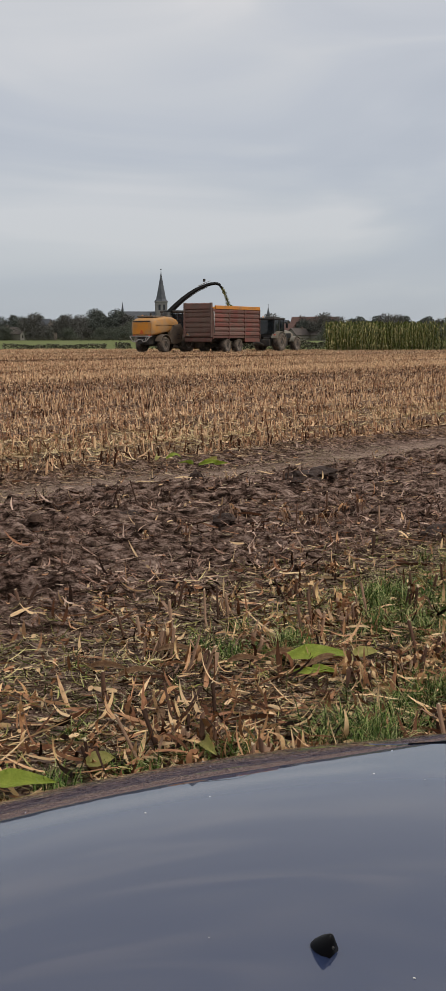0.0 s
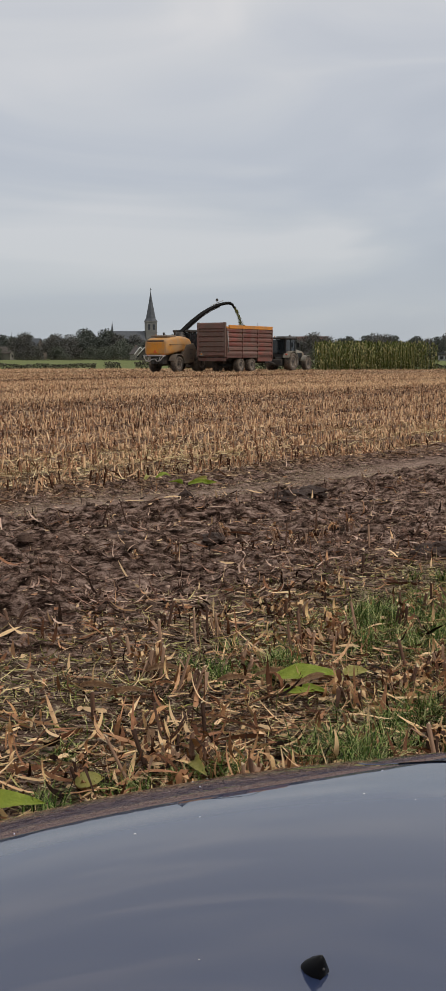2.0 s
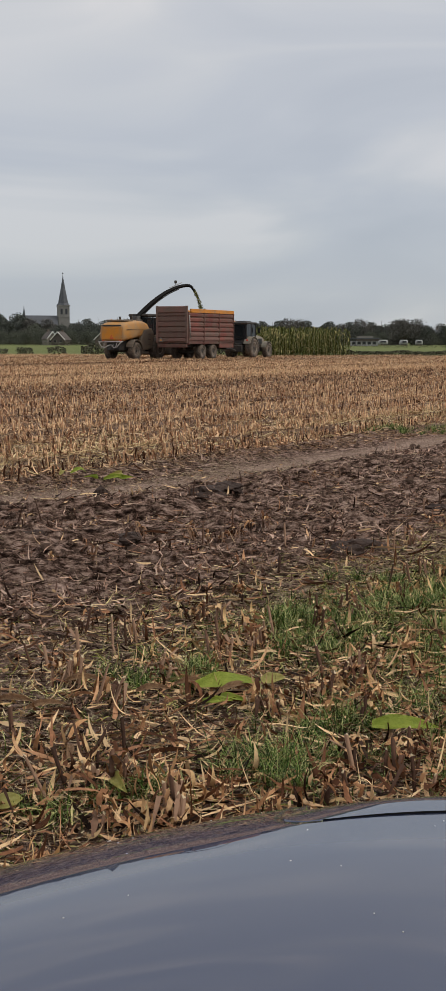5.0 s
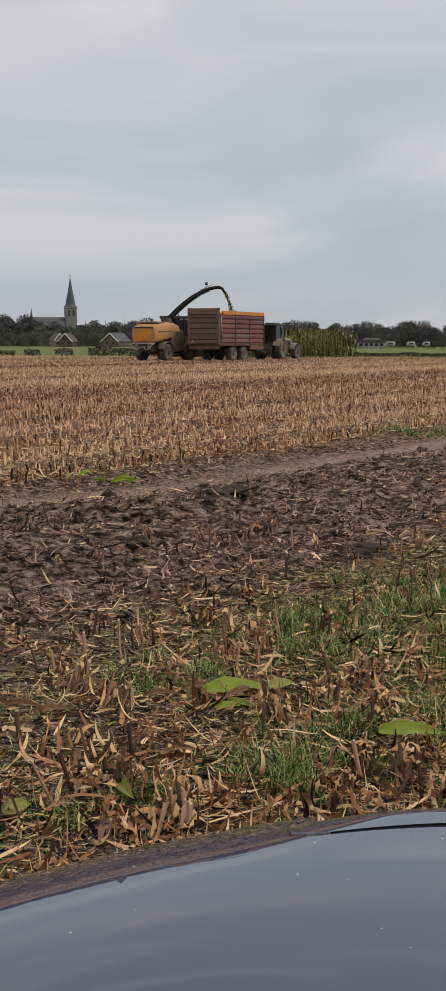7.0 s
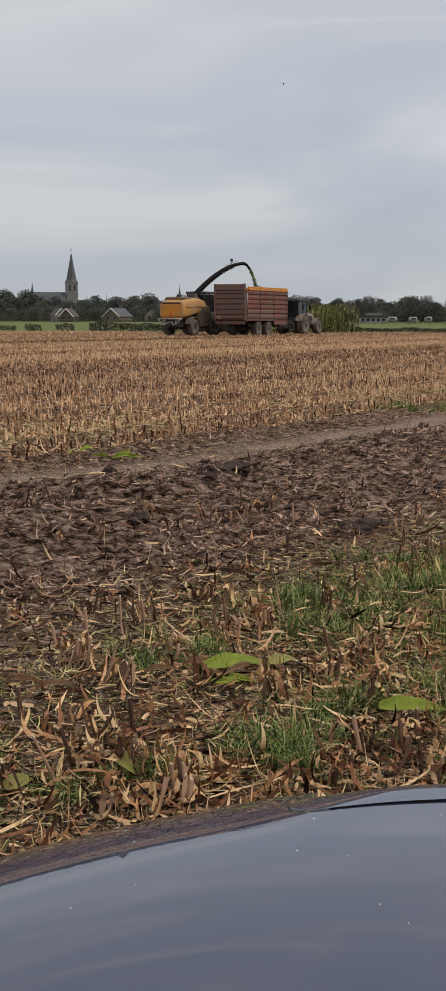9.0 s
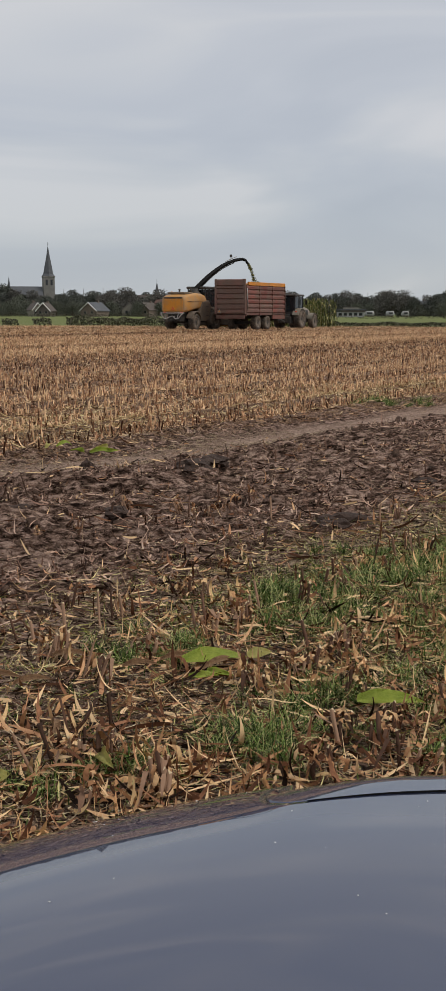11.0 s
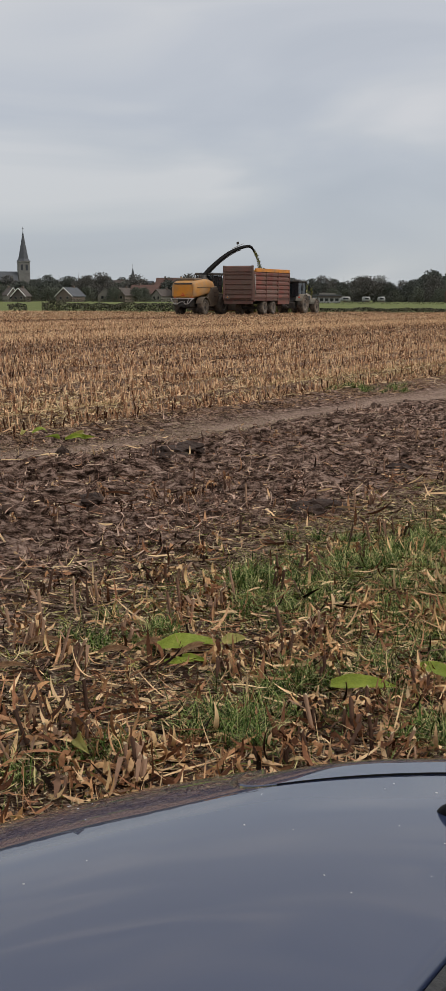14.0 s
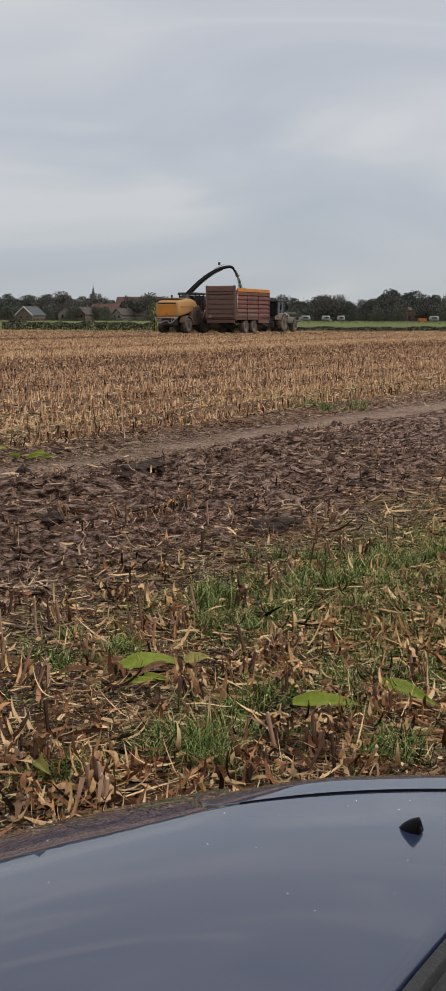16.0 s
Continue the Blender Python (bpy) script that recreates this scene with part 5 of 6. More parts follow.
# ---- standing maize ----
MAIZE_END = (13.9, 126.0)  # near corner at the far end of the strip


def maize_block(s0, s1, seed):
    """Maize plants on the strip from s0 to s1 metres before its end."""
    ROW_U, ROW_V = (0.864, 0.503), (0.503, -0.864)
    r = np.random.default_rng(seed)
    vs, fs, count = [], [], 0
    for row in range(8):
        lat = 0.75 * row
        for s in np.arange(s0, s1, 0.24):
            s = s + r.uniform(-0.05, 0.05)
            bx = MAIZE_END[0] - ROW_U[0] * s - ROW_V[0] * lat + r.normal(0, 0.05)
            by = MAIZE_END[1] - ROW_U[1] * s - ROW_V[1] * lat + r.normal(0, 0.05)
            if bx < 0.0105 * by:
                continue
            hgt = r.uniform(2.15, 2.75)
            lean = r.normal(0, 0.06, 2)
            # stalk: two crossed strips
            for a in (0.0, 1.57):
                dx, dy = math.cos(a) * 0.016, math.sin(a) * 0.016
                vs += [(bx - dx, by - dy, 0), (bx + dx, by + dy, 0), (bx + dx + lean[0] * hgt, by + dy + lean[1] * hgt, hgt), (bx - dx + lean[0] * hgt, by - dy + lean[1] * hgt, hgt)]
                fs.append((count, count + 1, count + 2, count + 3))
                count += 4
            for k in range(9):
                z = hgt * (0.18 + 0.80 * k / 8) + r.normal(0, 0.05)
                a = r.uniform(0, 6.28)
                ln, wd = r.uniform(0.35, 0.65), r.uniform(0.03, 0.05)
                ca, sa = math.cos(a), math.sin(a)
                ox, oy = bx + lean[0] * z, by + lean[1] * z
                mid = (ox + ca * ln * 0.45, oy + sa * ln * 0.45, z + r.uniform(0.08, 0.25))
                tip = (ox + ca * ln, oy + sa * ln, z + r.uniform(-0.35, 0.1))
                nx, ny = -sa * wd, ca * wd
                vs += [(ox - nx * 0.4, oy - ny * 0.4, z), (ox + nx * 0.4, oy + ny * 0.4, z), (mid[0] + nx, mid[1] + ny, mid[2]), (mid[0] - nx, mid[1] - ny, mid[2]), (tip[0] + nx * 0.1, tip[1] + ny * 0.1, tip[2]), (tip[0] - nx * 0.1, tip[1] - ny * 0.1, tip[2])]
                fs += [(count, count + 1, count + 2, count + 3), (count + 3, count + 2, count + 4, count + 5)]
                count += 6
            for k in range(2):
                a = r.uniform(0, 6.28)
                tx, ty = bx + lean[0] * hgt, by + lean[1] * hgt
                vs += [(tx - 0.02, ty, hgt), (tx + 0.02, ty, hgt), (tx + math.cos(a) * 0.1 + 0.02, ty, hgt + 0.25), (tx + math.cos(a) * 0.1 - 0.02, ty, hgt + 0.25)]
                fs.append((count, count + 1, count + 2, count + 3))
                count += 4
    ob = quads("standing_maize", np.array(vs), np.array(fs), M["maize"])
    return tagged(ob, "block of tall green and yellowing maize still standing", "maize", "standing maize", "stuff")


maize_block(0.0, 19.0, 40)

# ---- stubble, litter and grass ----


def in_view(x, y, margin=2.0):
    b = np.degrees(np.arctan2(x, y))
    return (np.abs(b) < 16.5 + margin * 6 / np.maximum(y, 1))


def stub_mesh(name, x, y, hgt, rad, r, mats, ragged=True):
    """Cut stalks: leaning four-sided stumps with a slanted cut, each with a torn sheath."""
    n = len(x)
    z = ground_z(x, y)
    lean = r.normal(0, 0.16, (n, 2)) * hgt[:, None]
    turn = r.uniform(0, 1.57, n)
    ring = np.stack([np.stack([np.cos(turn + k * 1.5708), np.sin(turn + k * 1.5708)], -1) for k in range(4)], 1)
    base = np.stack([x, y], -1)[:, None, :] + ring * rad[:, None, None] * 1.15
    top = np.stack([x, y], -1)[:, None, :] + ring * rad[:, None, None] + lean[:, None, :]
    zb = np.repeat((z - 0.03)[:, None], 4, 1)
    zt = (z + hgt)[:, None] + r.normal(0, 1, (n, 4)) * rad[:, None] * 0.8
    v = np.concatenate([np.concatenate([base, zb[..., None]], -1), np.concatenate([top, zt[..., None]], -1)], 1)
    k = np.arange(n)[:, None] * 8
    side = np.stack([np.concatenate([k + i, k + (i + 1) % 4, k + 4 + (i + 1) % 4, k + 4 + i], 1) for i in range(4)], 1).reshape(-1, 4)
    cap = np.concatenate([k + 4, k + 5, k + 6, k + 7], 1)
    faces = [side, cap]
    slots = [np.zeros(len(side)), np.ones(len(cap))]
    verts = [v.reshape(-1, 3)]
    if ragged:
        a = r.uniform(0, 6.28, n)
        ln = hgt * r.uniform(0.5, 1.5, n)
        wd = rad * r.uniform(0.5, 1.5, n)
        st = hgt * r.uniform(0.15, 0.9, n)
        ca, sa = np.cos(a), np.sin(a)
        f0 = st / hgt
        ox, oy, oz = x + lean[:, 0] * f0, y + lean[:, 1] * f0, z + st
        up = r.uniform(-0.2, 0.75, n)
        p0 = np.stack([ox + ca * rad, oy + sa * rad, oz], -1)
        p1 = np.stack([ox + ca * ln * 0.45, oy + sa * ln * 0.45, oz + up * ln * 0.4], -1)
        p2 = np.stack([ox + ca * ln * 0.8, oy + sa * ln * 0.8, np.maximum(oz + up * ln * 0.4 - ln * 0.55, z + 0.01)], -1)
        nx = np.stack([-sa * wd, ca * wd, wd * 0], -1)
        w = np.stack([p0 - nx * 0.6, p0 + nx * 0.6, p1 + nx, p1 - nx, p2 + nx * 0.4, p2 - nx * 0.4], 1)
        q = np.arange(n)[:, None] * 6 + n * 8
        faces += [np.concatenate([q, q + 1, q + 2, q + 3], 1), np.concatenate([q + 3, q + 2, q + 4, q + 5], 1)]
        slots += [np.zeros(n), np.zeros(n)]
        verts.append(w.reshape(-1, 3))
    return quads(name, np.concatenate(verts), np.concatenate(faces), mats, False, np.concatenate(slots))


def ribbons(name, x, y, length, width, r, mat, pitch=(0.0, 0.5), curl=1.2, lift=0.0, segs=4, droop=None, smooth=True, heading=None):
    """Bent strips: leaves, husks and blades. pitch: range of the first slope; curl: how much they bend."""
    n = len(x)
    z = ground_z(x, y) + lift * r.uniform(0, 1, n)
    yaw = r.uniform(0, 6.28, n) if heading is None else r.normal(heading, 0.35, n)
    pit = r.uniform(pitch[0], pitch[1], n)
    bend = r.normal(0, curl, n) if droop is None else -r.uniform(droop[0], droop[1], n)
    side = r.normal(0, 0.5, n)
    roll = r.normal(0, 0.7 if droop is None else 0.3, n)
    c = np.stack([x, y, z], -1)
    rows = []
    for k in range(segs + 1):
        f = k / segs
        a, p = yaw + side * f, pit + bend * f
        d = np.stack([np.cos(a) * np.cos(p), np.sin(a) * np.cos(p), np.sin(p)], -1)
        across_v = np.stack([-np.sin(a) * np.cos(roll), np.cos(a) * np.cos(roll), np.sin(roll)], -1)
        taper = (0.55 + 1.6 * f - 2.1 * f * f) if droop is None else (1.0 - 0.92 * f)
        w = across_v * (width * max(taper, 0.06) * 0.5)[:, None]
        cc = c.copy()
        if droop is None:
            cc[:, 2] = np.maximum(cc[:, 2], z + 0.004)
        rows.append(np.stack([cc - w, cc + w], 1))
        c = c + d * (length / segs)[:, None]
    v = np.stack(rows, 1)
    m = 2 * (segs + 1)
    k = np.arange(n)[:, None] * m
    faces = np.concatenate([np.concatenate([k + 2 * i, k + 2 * i + 1, k + 2 * i + 3, k + 2 * i + 2], 1) for i in range(segs)])
    return quads(name, v.reshape(-1, 3), faces, mat, smooth)


def scatter(count, d0, d1, r, power=1.0):
    """Places in the camera's wedge between two distances."""
    d = (d0 ** (1 + power) + (d1 ** (1 + power) - d0 ** (1 + power)) * r.random(count)) ** (1 / (1 + power))
    b = np.radians(r.uniform(-17.5, 17.5, count))
    return d * np.sin(b), d * np.cos(b)


def hashed(k, seed):
    v = np.sin(k * 12.9898 + seed * 4.1) * 43758.5453
    return v - np.floor(v)


def row_tone(x, y):
    """A value from 0 to 1 for each pair of rows, alike along the rows, with wider passes in it."""
    lat = (x * DRILL_V[0] + y * DRILL_V[1]) / 1.5 - 0.25
    return 0.62 * hashed(np.round(lat), 1.0) + 0.38 * hashed(np.round(lat / 3), 2.0)


def set_tone(ob, tone, per):
    """Store a tone with every vertex of each piece; per: vertices of a piece in each run of the mesh."""
    values = np.concatenate([np.repeat(tone, k) for k in per]).astype(np.float32)
    ob.data.attributes.new("tone", "FLOAT", "POINT").data.foreach_set("value", values)


def field_rows():
    """Cut rows over the whole field, on lines along the harvester's way."""
    r = np.random.default_rng(31)
    xs, ys = [], []
    for lat in np.arange(-167, 80) * 0.75:
        for lo, hi, step in ((4, 34, 0.12), (34, 70, 0.15), (70, 160, 0.22)):
            s = np.arange(-20, 190, step)
            s = s + r.uniform(-0.06, 0.06, len(s))
            off = lat + (0.11 if round(lat / 0.75) % 2 == 0 else -0.11)
            x = off * DRILL_V[0] + s * DRILL_U[0] + r.normal(0, 0.05, len(s))
            y = off * DRILL_V[1] + s * DRILL_U[1] + r.normal(0, 0.05, len(s))
            d = np.hypot(x, y)
            ok = (d >= lo) & (d < hi) & (y > 2) & (y < EDGE_Y - 0.8) & in_view(x, y) & (across(x, y) > 8.75)
            xs.append(x[ok])
            ys.append(y[ok])
    x, y = np.concatenate(xs), np.concatenate(ys)
    # not under the maize that still stands
    dx, dy = x - MAIZE_END[0], y - MAIZE_END[1]
    s, lat = -(dx * 0.864 + dy * 0.503), -(dx * 0.503 - dy * 0.864)
    keep = ~((s > -0.5) & (s < 19) & (lat > -0.4) & (lat < 6) & (x > 0.0105 * y)) & (r.random(len(x)) < 0.9)
    x, y = x[keep], y[keep]
    n = len(x)
    lat_all, s_all = x * DRILL_V[0] + y * DRILL_V[1], x * DRILL_U[0] + y * DRILL_U[1]
    # the machine's wheels press some of the rows down
    rt = row_tone(x, y)
    band = fbm(lat_all * 0.33, s_all * 0.02, 14.0, 3)
    hgt = r.uniform(0.07, 0.20, n) * (0.75 + 0.5 * fbm(x * 0.3, y * 0.3, 8.0, 2)) * (0.35 + 0.95 * rt)
    ob = stub_mesh("stubble_field", x, y, hgt, r.uniform(0.007, 0.012, n), r, [M["far_stub"], M["pith"]])
    set_tone(ob, (band - 0.45) * 1.2 + 1.5 * (rt - 0.5), (8, 6))
    tagged(ob, "rows of pale brown cut maize stubble over the field", "stubble", kind="stuff")


field_rows()


def far_litter():
    r = np.random.default_rng(32)
    x, y = scatter(240000, 9, 125, r, 0.3)
    s = across(x, y)
    ok = (s > 8.3) & (y < EDGE_Y - 1) & (r.random(len(x)) < (1 - 0.85 * lane(x, y)) * (0.3 + 0.7 * row_tone(x, y)))
    x, y = x[ok], y[ok]
    d = np.hypot(x, y)
    n = len(x)
    ob = ribbons("straw_litter", x, y, (0.03 + 0.17 * r.random(n) ** 1.6) * (1 + d / 90), r.uniform(0.006, 0.02, n) * (1 + d / 60), r, M["far_litter"], (-0.1, 0.35), 0.8, 0.02, 2)
    tagged(ob, "scattered pale straw and leaf scraps between the rows", "straw", kind="stuff")


far_litter()


def stubble_leaves():
    """Curled leaf remnants that stand up from the cut rows."""
    r = np.random.default_rng(38)
    x, y = scatter(170000, 9, 90, r, 0.35)
    ok = (across(x, y) > 8.9) & (y < EDGE_Y - 1) & (r.random(len(x)) < (1 - lane(x, y)) ** 2 * (0.3 + 0.7 * row_tone(x, y)))
    x, y = x[ok], y[ok]
    d = np.hypot(x, y)
    n = len(x)
    ob = ribbons("stubble_leaves", x, y, r.uniform(0.05, 0.2, n), r.uniform(0.008, 0.022, n) * (1 + d / 80), r, M["stub_leaf"], (0.3, 1.45), 1.7, 0.05, 3)
    set_tone(ob, 1.5 * (row_tone(x, y) - 0.48), (8,))
    tagged(ob, "curled pale brown leaf remnants on the cut rows", "stubble", kind="stuff")


stubble_leaves()


def straw_swath():
    """A pale swath of bleached straw beyond the track."""
    r = np.random.default_rng(36)
    x, y = scatter(150000, 10, 60, r, 0.4)
    s = across(x, y)
    ok = r.random(len(x)) < np.exp(-((s - 10.6 - 0.8 * fbm(x * 0.2, y * 0.2, 5.0, 2)) / 1.15) ** 2) * np.clip(3 * fbm(x * 0.5, y * 0.5, 25.0, 3) - 0.6, 0, 1)
    x, y = x[ok], y[ok]
    n = len(x)
    ob = ribbons("straw_swath", x, y, r.uniform(0.05, 0.22, n), r.uniform(0.006, 0.02, n), r, M["pale_straw"], (-0.1, 0.4), 0.8, 0.05, 3)
    tagged(ob, "pale bleached straw swath beside the dirt track", "straw", kind="stuff")


straw_swath()

STUBS = ((-0.48, 5.51), (-0.42, 5.61), (-0.62, 5.40), (-0.81, 5.25), (-0.73, 5.21), (-0.98, 5.60), (-0.36, 5.70), (-0.06, 6.10), (-0.10, 6.13), (0.03, 6.20), (0.14, 6.58), (0.19, 5.61), (0.24, 5.67), (0.29, 5.73),
         (0.54, 6.20), (0.65, 6.35), (0.71, 6.43), (0.89, 6.75), (0.99, 6.84), (1.16, 7.11), (1.25, 7.31), (1.36, 7.41), (-0.48, 4.67), (-0.41, 4.62), (0.50, 4.93), (0.47, 5.03), (0.63, 5.08), (0.02, 5.50), (-0.02, 5.33),
         (-0.30, 4.02), (-0.39, 3.76), (-0.43, 3.93), (-0.47, 3.74), (-0.75, 4.35), (0.47, 3.87), (0.45, 3.96), (-0.50, 3.60), (-0.10, 3.44), (-0.14, 3.50), (-0.24, 5.09), (-0.10, 8.53), (-0.03, 8.53), (0.04, 8.67), (0.12, 8.84))


CLUMPS = ((-0.16, 8.48), (-0.06, 8.55), (0.05, 8.66), (0.14, 8.78), (0.24, 8.88), (0.36, 9.0), (0.5, 9.15), (-1.05, 7.75), (-0.85, 8.0), (-0.55, 8.75), (-0.9, 9.1), (0.03, 5.34), (0.17, 5.52), (0.23, 5.54), (-0.24, 5.02), (-0.43, 4.62), (0.45, 4.73), (0.65, 5.1), (0.56, 4.91), (0.38, 4.68), (1.14, 4.63), (0.87, 4.33), (0.69, 4.02), (0.6, 3.9), (0.42, 3.64), (0.51, 4.03), (0.34, 3.61), (-0.3, 3.76), (-0.42, 3.73), (-0.14, 3.41), (-0.12, 3.57), (0.69, 3.66), (0.22, 4.42), (0.18, 4.63), (0.5, 5.87), (0.74, 6.23), (0.98, 6.64), (1.36, 7.16), (0.92, 4.23))


def husk_strips(r, n, tall):
    """Torn sheath leaves that stand off a stalk and hang down round it."""
    segs = 6
    a = r.uniform(0, 6.28, n)
    length = r.uniform(0.35, 0.95, n) * tall
    width = r.uniform(0.009, 0.024, n)
    z0 = r.uniform(0.15, 0.95, n) * tall
    p0 = r.uniform(0.2, 1.4, n)
    bend = r.uniform(1.0, 3.8, n)
    turn = r.normal(0, 0.5, n)
    c = np.stack([np.cos(a) * 0.008, np.sin(a) * 0.008, z0], -1)
    rows = []
    for k in range(segs + 1):
        f = k / segs
        p, b = p0 - bend * f + r.normal(0, 0.5, n), a + turn * f + r.normal(0, 0.6, n)
        w = (width * (0.45 + 1.9 * f - 2.1 * f * f) * r.uniform(0.5, 1.3, n))[:, None] * 0.5
        v = np.stack([-np.sin(b), np.cos(b), r.normal(0, 0.8, n)], -1) * w
        cc = c.copy()
        cc[:, 2] = np.maximum(cc[:, 2], 0.006)
        rows.append(np.stack([cc - v, cc + v], 1))
        c = c + np.stack([np.cos(b) * np.cos(p), np.sin(b) * np.cos(p), np.sin(p)], -1) * (length / segs)[:, None]
    k = np.arange(n)[:, None] * (2 * segs + 2)
    faces = np.concatenate([np.concatenate([k + 2 * i, k + 2 * i + 1, k + 2 * i + 3, k + 2 * i + 2], 1) for i in range(segs)])
    return quads("sheath", np.stack(rows, 1).reshape(-1, 3), faces, M["sheath"], True)


def near_stubs():
    r = np.random.default_rng(33)
    group = "cut stalks beside the car"
    protos = []
    for i in range(12):
        n = 1 if i < 5 else 2 + i % 2
        x, y = r.normal(0, 0.022 if n > 1 else 0.0, n) + 0.0, r.normal(0, 0.022 if n > 1 else 0.0, n) + 300.0
        hgt = r.uniform(0.11, 0.18, n) if i < 5 else r.uniform(0.06, 0.13, n)
        ob = stub_mesh("maize_stub", x, y, hgt, r.uniform(0.0055, 0.0085, n), r, [M["stub_thing"], M["pith"]])
        co = np.empty(len(ob.data.vertices) * 3, dtype=np.float32)
        ob.data.vertices.foreach_get("co", co)
        co = co.reshape(-1, 3)
        co[:, 1] -= 300.0
        ob.data.vertices.foreach_set("co", co.ravel())
        ob.data.update()
        if i > 2:
            for k in range(1 if i < 5 else 7 + i % 3):
                husk = husk_strips(r, 1, max(float(hgt.max()), 0.13))
                husk.parent = ob
                husk["label"] = "torn dry tan sheath leaf"
        tagged(ob, "brown cut maize stalk standing in the soil" if i < 3 else "brown cut maize stalk wrapped in torn dry husk", "stalk", group)
        protos.append(ob)
    spots = list(STUBS)
    for k in range(130):
        row = k % 5
        a = r.uniform(2.2, 11.5)
        s = (6.35, 5.2, 4.5, 3.9, 1.6)[row] + r.normal(0, 0.08)
        x, y = -0.81 * s + 0.59 * a, 0.59 * s + 0.81 * a
        if in_view(np.array([x]), np.array([y]))[0] and 3.3 < math.hypot(x, y) < 13 and fbm(np.array([a * 0.9]), np.array([s]), 3.0, 2)[0] > 0.36:
            spots.append((x, y))
    bare = len(spots)
    spots += list(CLUMPS)
    for k in range(7):
        x, y = r.uniform(-1.0, 1.3), r.uniform(3.4, 6.0)
        if across(x, y) < 3.5 and abs(math.atan2(x, y)) < 0.24:
            spots.append((x, y))
    for i, (x, y) in enumerate(spots):
        m = pose(x, y, float(ground_z(x, y)), r.normal(0, 7), r.normal(0, 7), r.uniform(0, 360))
        if i < len(protos):
            protos[i].matrix_basis = m
        else:
            copy_thing(protos[(0, 1, 2, 3, 0, 1, 4, 2, 5)[i % 9] if i < bare else 5 + i % 7], m)


near_stubs()


def near_litter():
    r = np.random.default_rng(34)
    # dense husks and leaves at the field's edge, thin in the churned strip
    x, y = scatter(95000, 1.7, 13.5, r, 1.0)
    s, a = across(x, y), along(x, y)
    track, churn, straw, grassy, meadow = strips(x, y)
    dens = np.where(s < 4.4, 0.16 + 0.8 * (1 - ramp01(s, 2.5, 3.5)) * (1 - 0.45 * grassy), 0.055) * (1 - track * 0.93)
    dens = dens * np.clip(0.25 + 1.7 * fbm(x * 1.6, y * 1.6, 12.0, 3), 0, 1.2)
    ok = r.random(len(x)) < dens
    x, y = x[ok], y[ok]
    n = len(x)
    ob = ribbons("leaf_litter", x, y, 0.02 + 0.20 * r.random(n) ** 2.4, 0.003 + 0.021 * r.random(n) ** 2.2, r, M["litter"], (-0.15, 0.28), 1.1, 0.04, 6)
    tagged(ob, "dry brown maize leaves and husks lying on the soil", "leaf litter", kind="stuff")
    # fine chaff
    x, y = scatter(300000, 1.7, 15, r, 1.0)
    track, churn, straw, grassy, meadow = strips(x, y)
    ok = r.random(len(x)) < (0.62 - 0.52 * churn) * (1 - 0.85 * track)
    x, y = x[ok], y[ok]
    n = len(x)
    ob = ribbons("chaff", x, y, 0.012 + 0.075 * r.random(n) ** 2, r.uniform(0.002, 0.0065, n), r, M["chaff"], (-0.1, 0.45), 0.9, 0.02, 2)
    tagged(ob, "fine pale chaff on the soil", "chaff", kind="stuff")
    # withered green scraps among the grass
    x, y = scatter(80000, 2.4, 10, r, 1.0)
    track, churn, straw, grassy, meadow = strips(x, y)
    ok = r.random(len(x)) < (0.25 + 0.6 * grassy) * (1 - churn)
    x, y = x[ok], y[ok]
    n = len(x)
    ob = ribbons("grass_scraps", x, y, 0.02 + 0.10 * r.random(n) ** 2, r.uniform(0.002, 0.007, n), r, M["green_scrap"], (-0.1, 0.6), 0.9, 0.02, 3)
    tagged(ob, "withered green and straw-coloured scraps among the grass", "leaf litter", kind="stuff")
    # scraps pressed flat by the wheels, lying across the ruts
    x, y = scatter(80000, 5, 17, r, 0.8)
    track, churn, straw, grassy, meadow = strips(x, y)
    ok = r.random(len(x)) < churn * np.clip(5.0 * fbm(x * 1.1, y * 1.6, 18.0, 3) - 2.1, 0.06, 1)
    x, y = x[ok], y[ok]
    n = len(x)
    ob = ribbons("pressed_straw", x, y, 0.02 + 0.15 * r.random(n) ** 2.4, r.uniform(0.004, 0.019, n), r, M["pressed"], (-0.1, 0.6), 1.2, 0.015, 3)
    tagged(ob, "muddy straw pressed into the wheel ruts", "straw", kind="stuff")
    # upright torn sheaths and bent stalks
    x, y = scatter(1100, 3.1, 8.5, r, 1.0)
    s = across(x, y)
    ok = (s < 4.3) & (r.random(len(x)) < np.clip(2.4 * fbm(x * 1.3, y * 1.3, 15.0, 3) - 0.7, 0, 1))
    x, y = x[ok], y[ok]
    n = len(x)
    ob = ribbons("torn_sheaths", x, y, r.uniform(0.05, 0.16, n), r.uniform(0.006, 0.026, n), r, M["litter"], (0.5, 1.4), 1.6, 0.0, 6)
    tagged(ob, "torn brown maize sheaths standing up from the litter", "leaf litter", kind="stuff")
    # crumpled tan leaves in heaps
    x, y = scatter(9000, 2.6, 7.0, r, 1.0)
    s = across(x, y)
    ok = (s < 3.5) & (r.random(len(x)) < np.clip(5.0 * fbm(x * 1.7, y * 1.7, 27.0, 3) - 2.0, 0.05, 1))
    x, y = x[ok], y[ok]
    n = len(x)
    ob = ribbons("crumpled_leaves", x, y, r.uniform(0.05, 0.15, n), r.uniform(0.007, 0.026, n), r, M["tan_leaf"], (-0.3, 0.9), 2.2, 0.03, 7)
    tagged(ob, "crumpled tan maize leaves heaped on the soil", "leaf litter", kind="stuff")
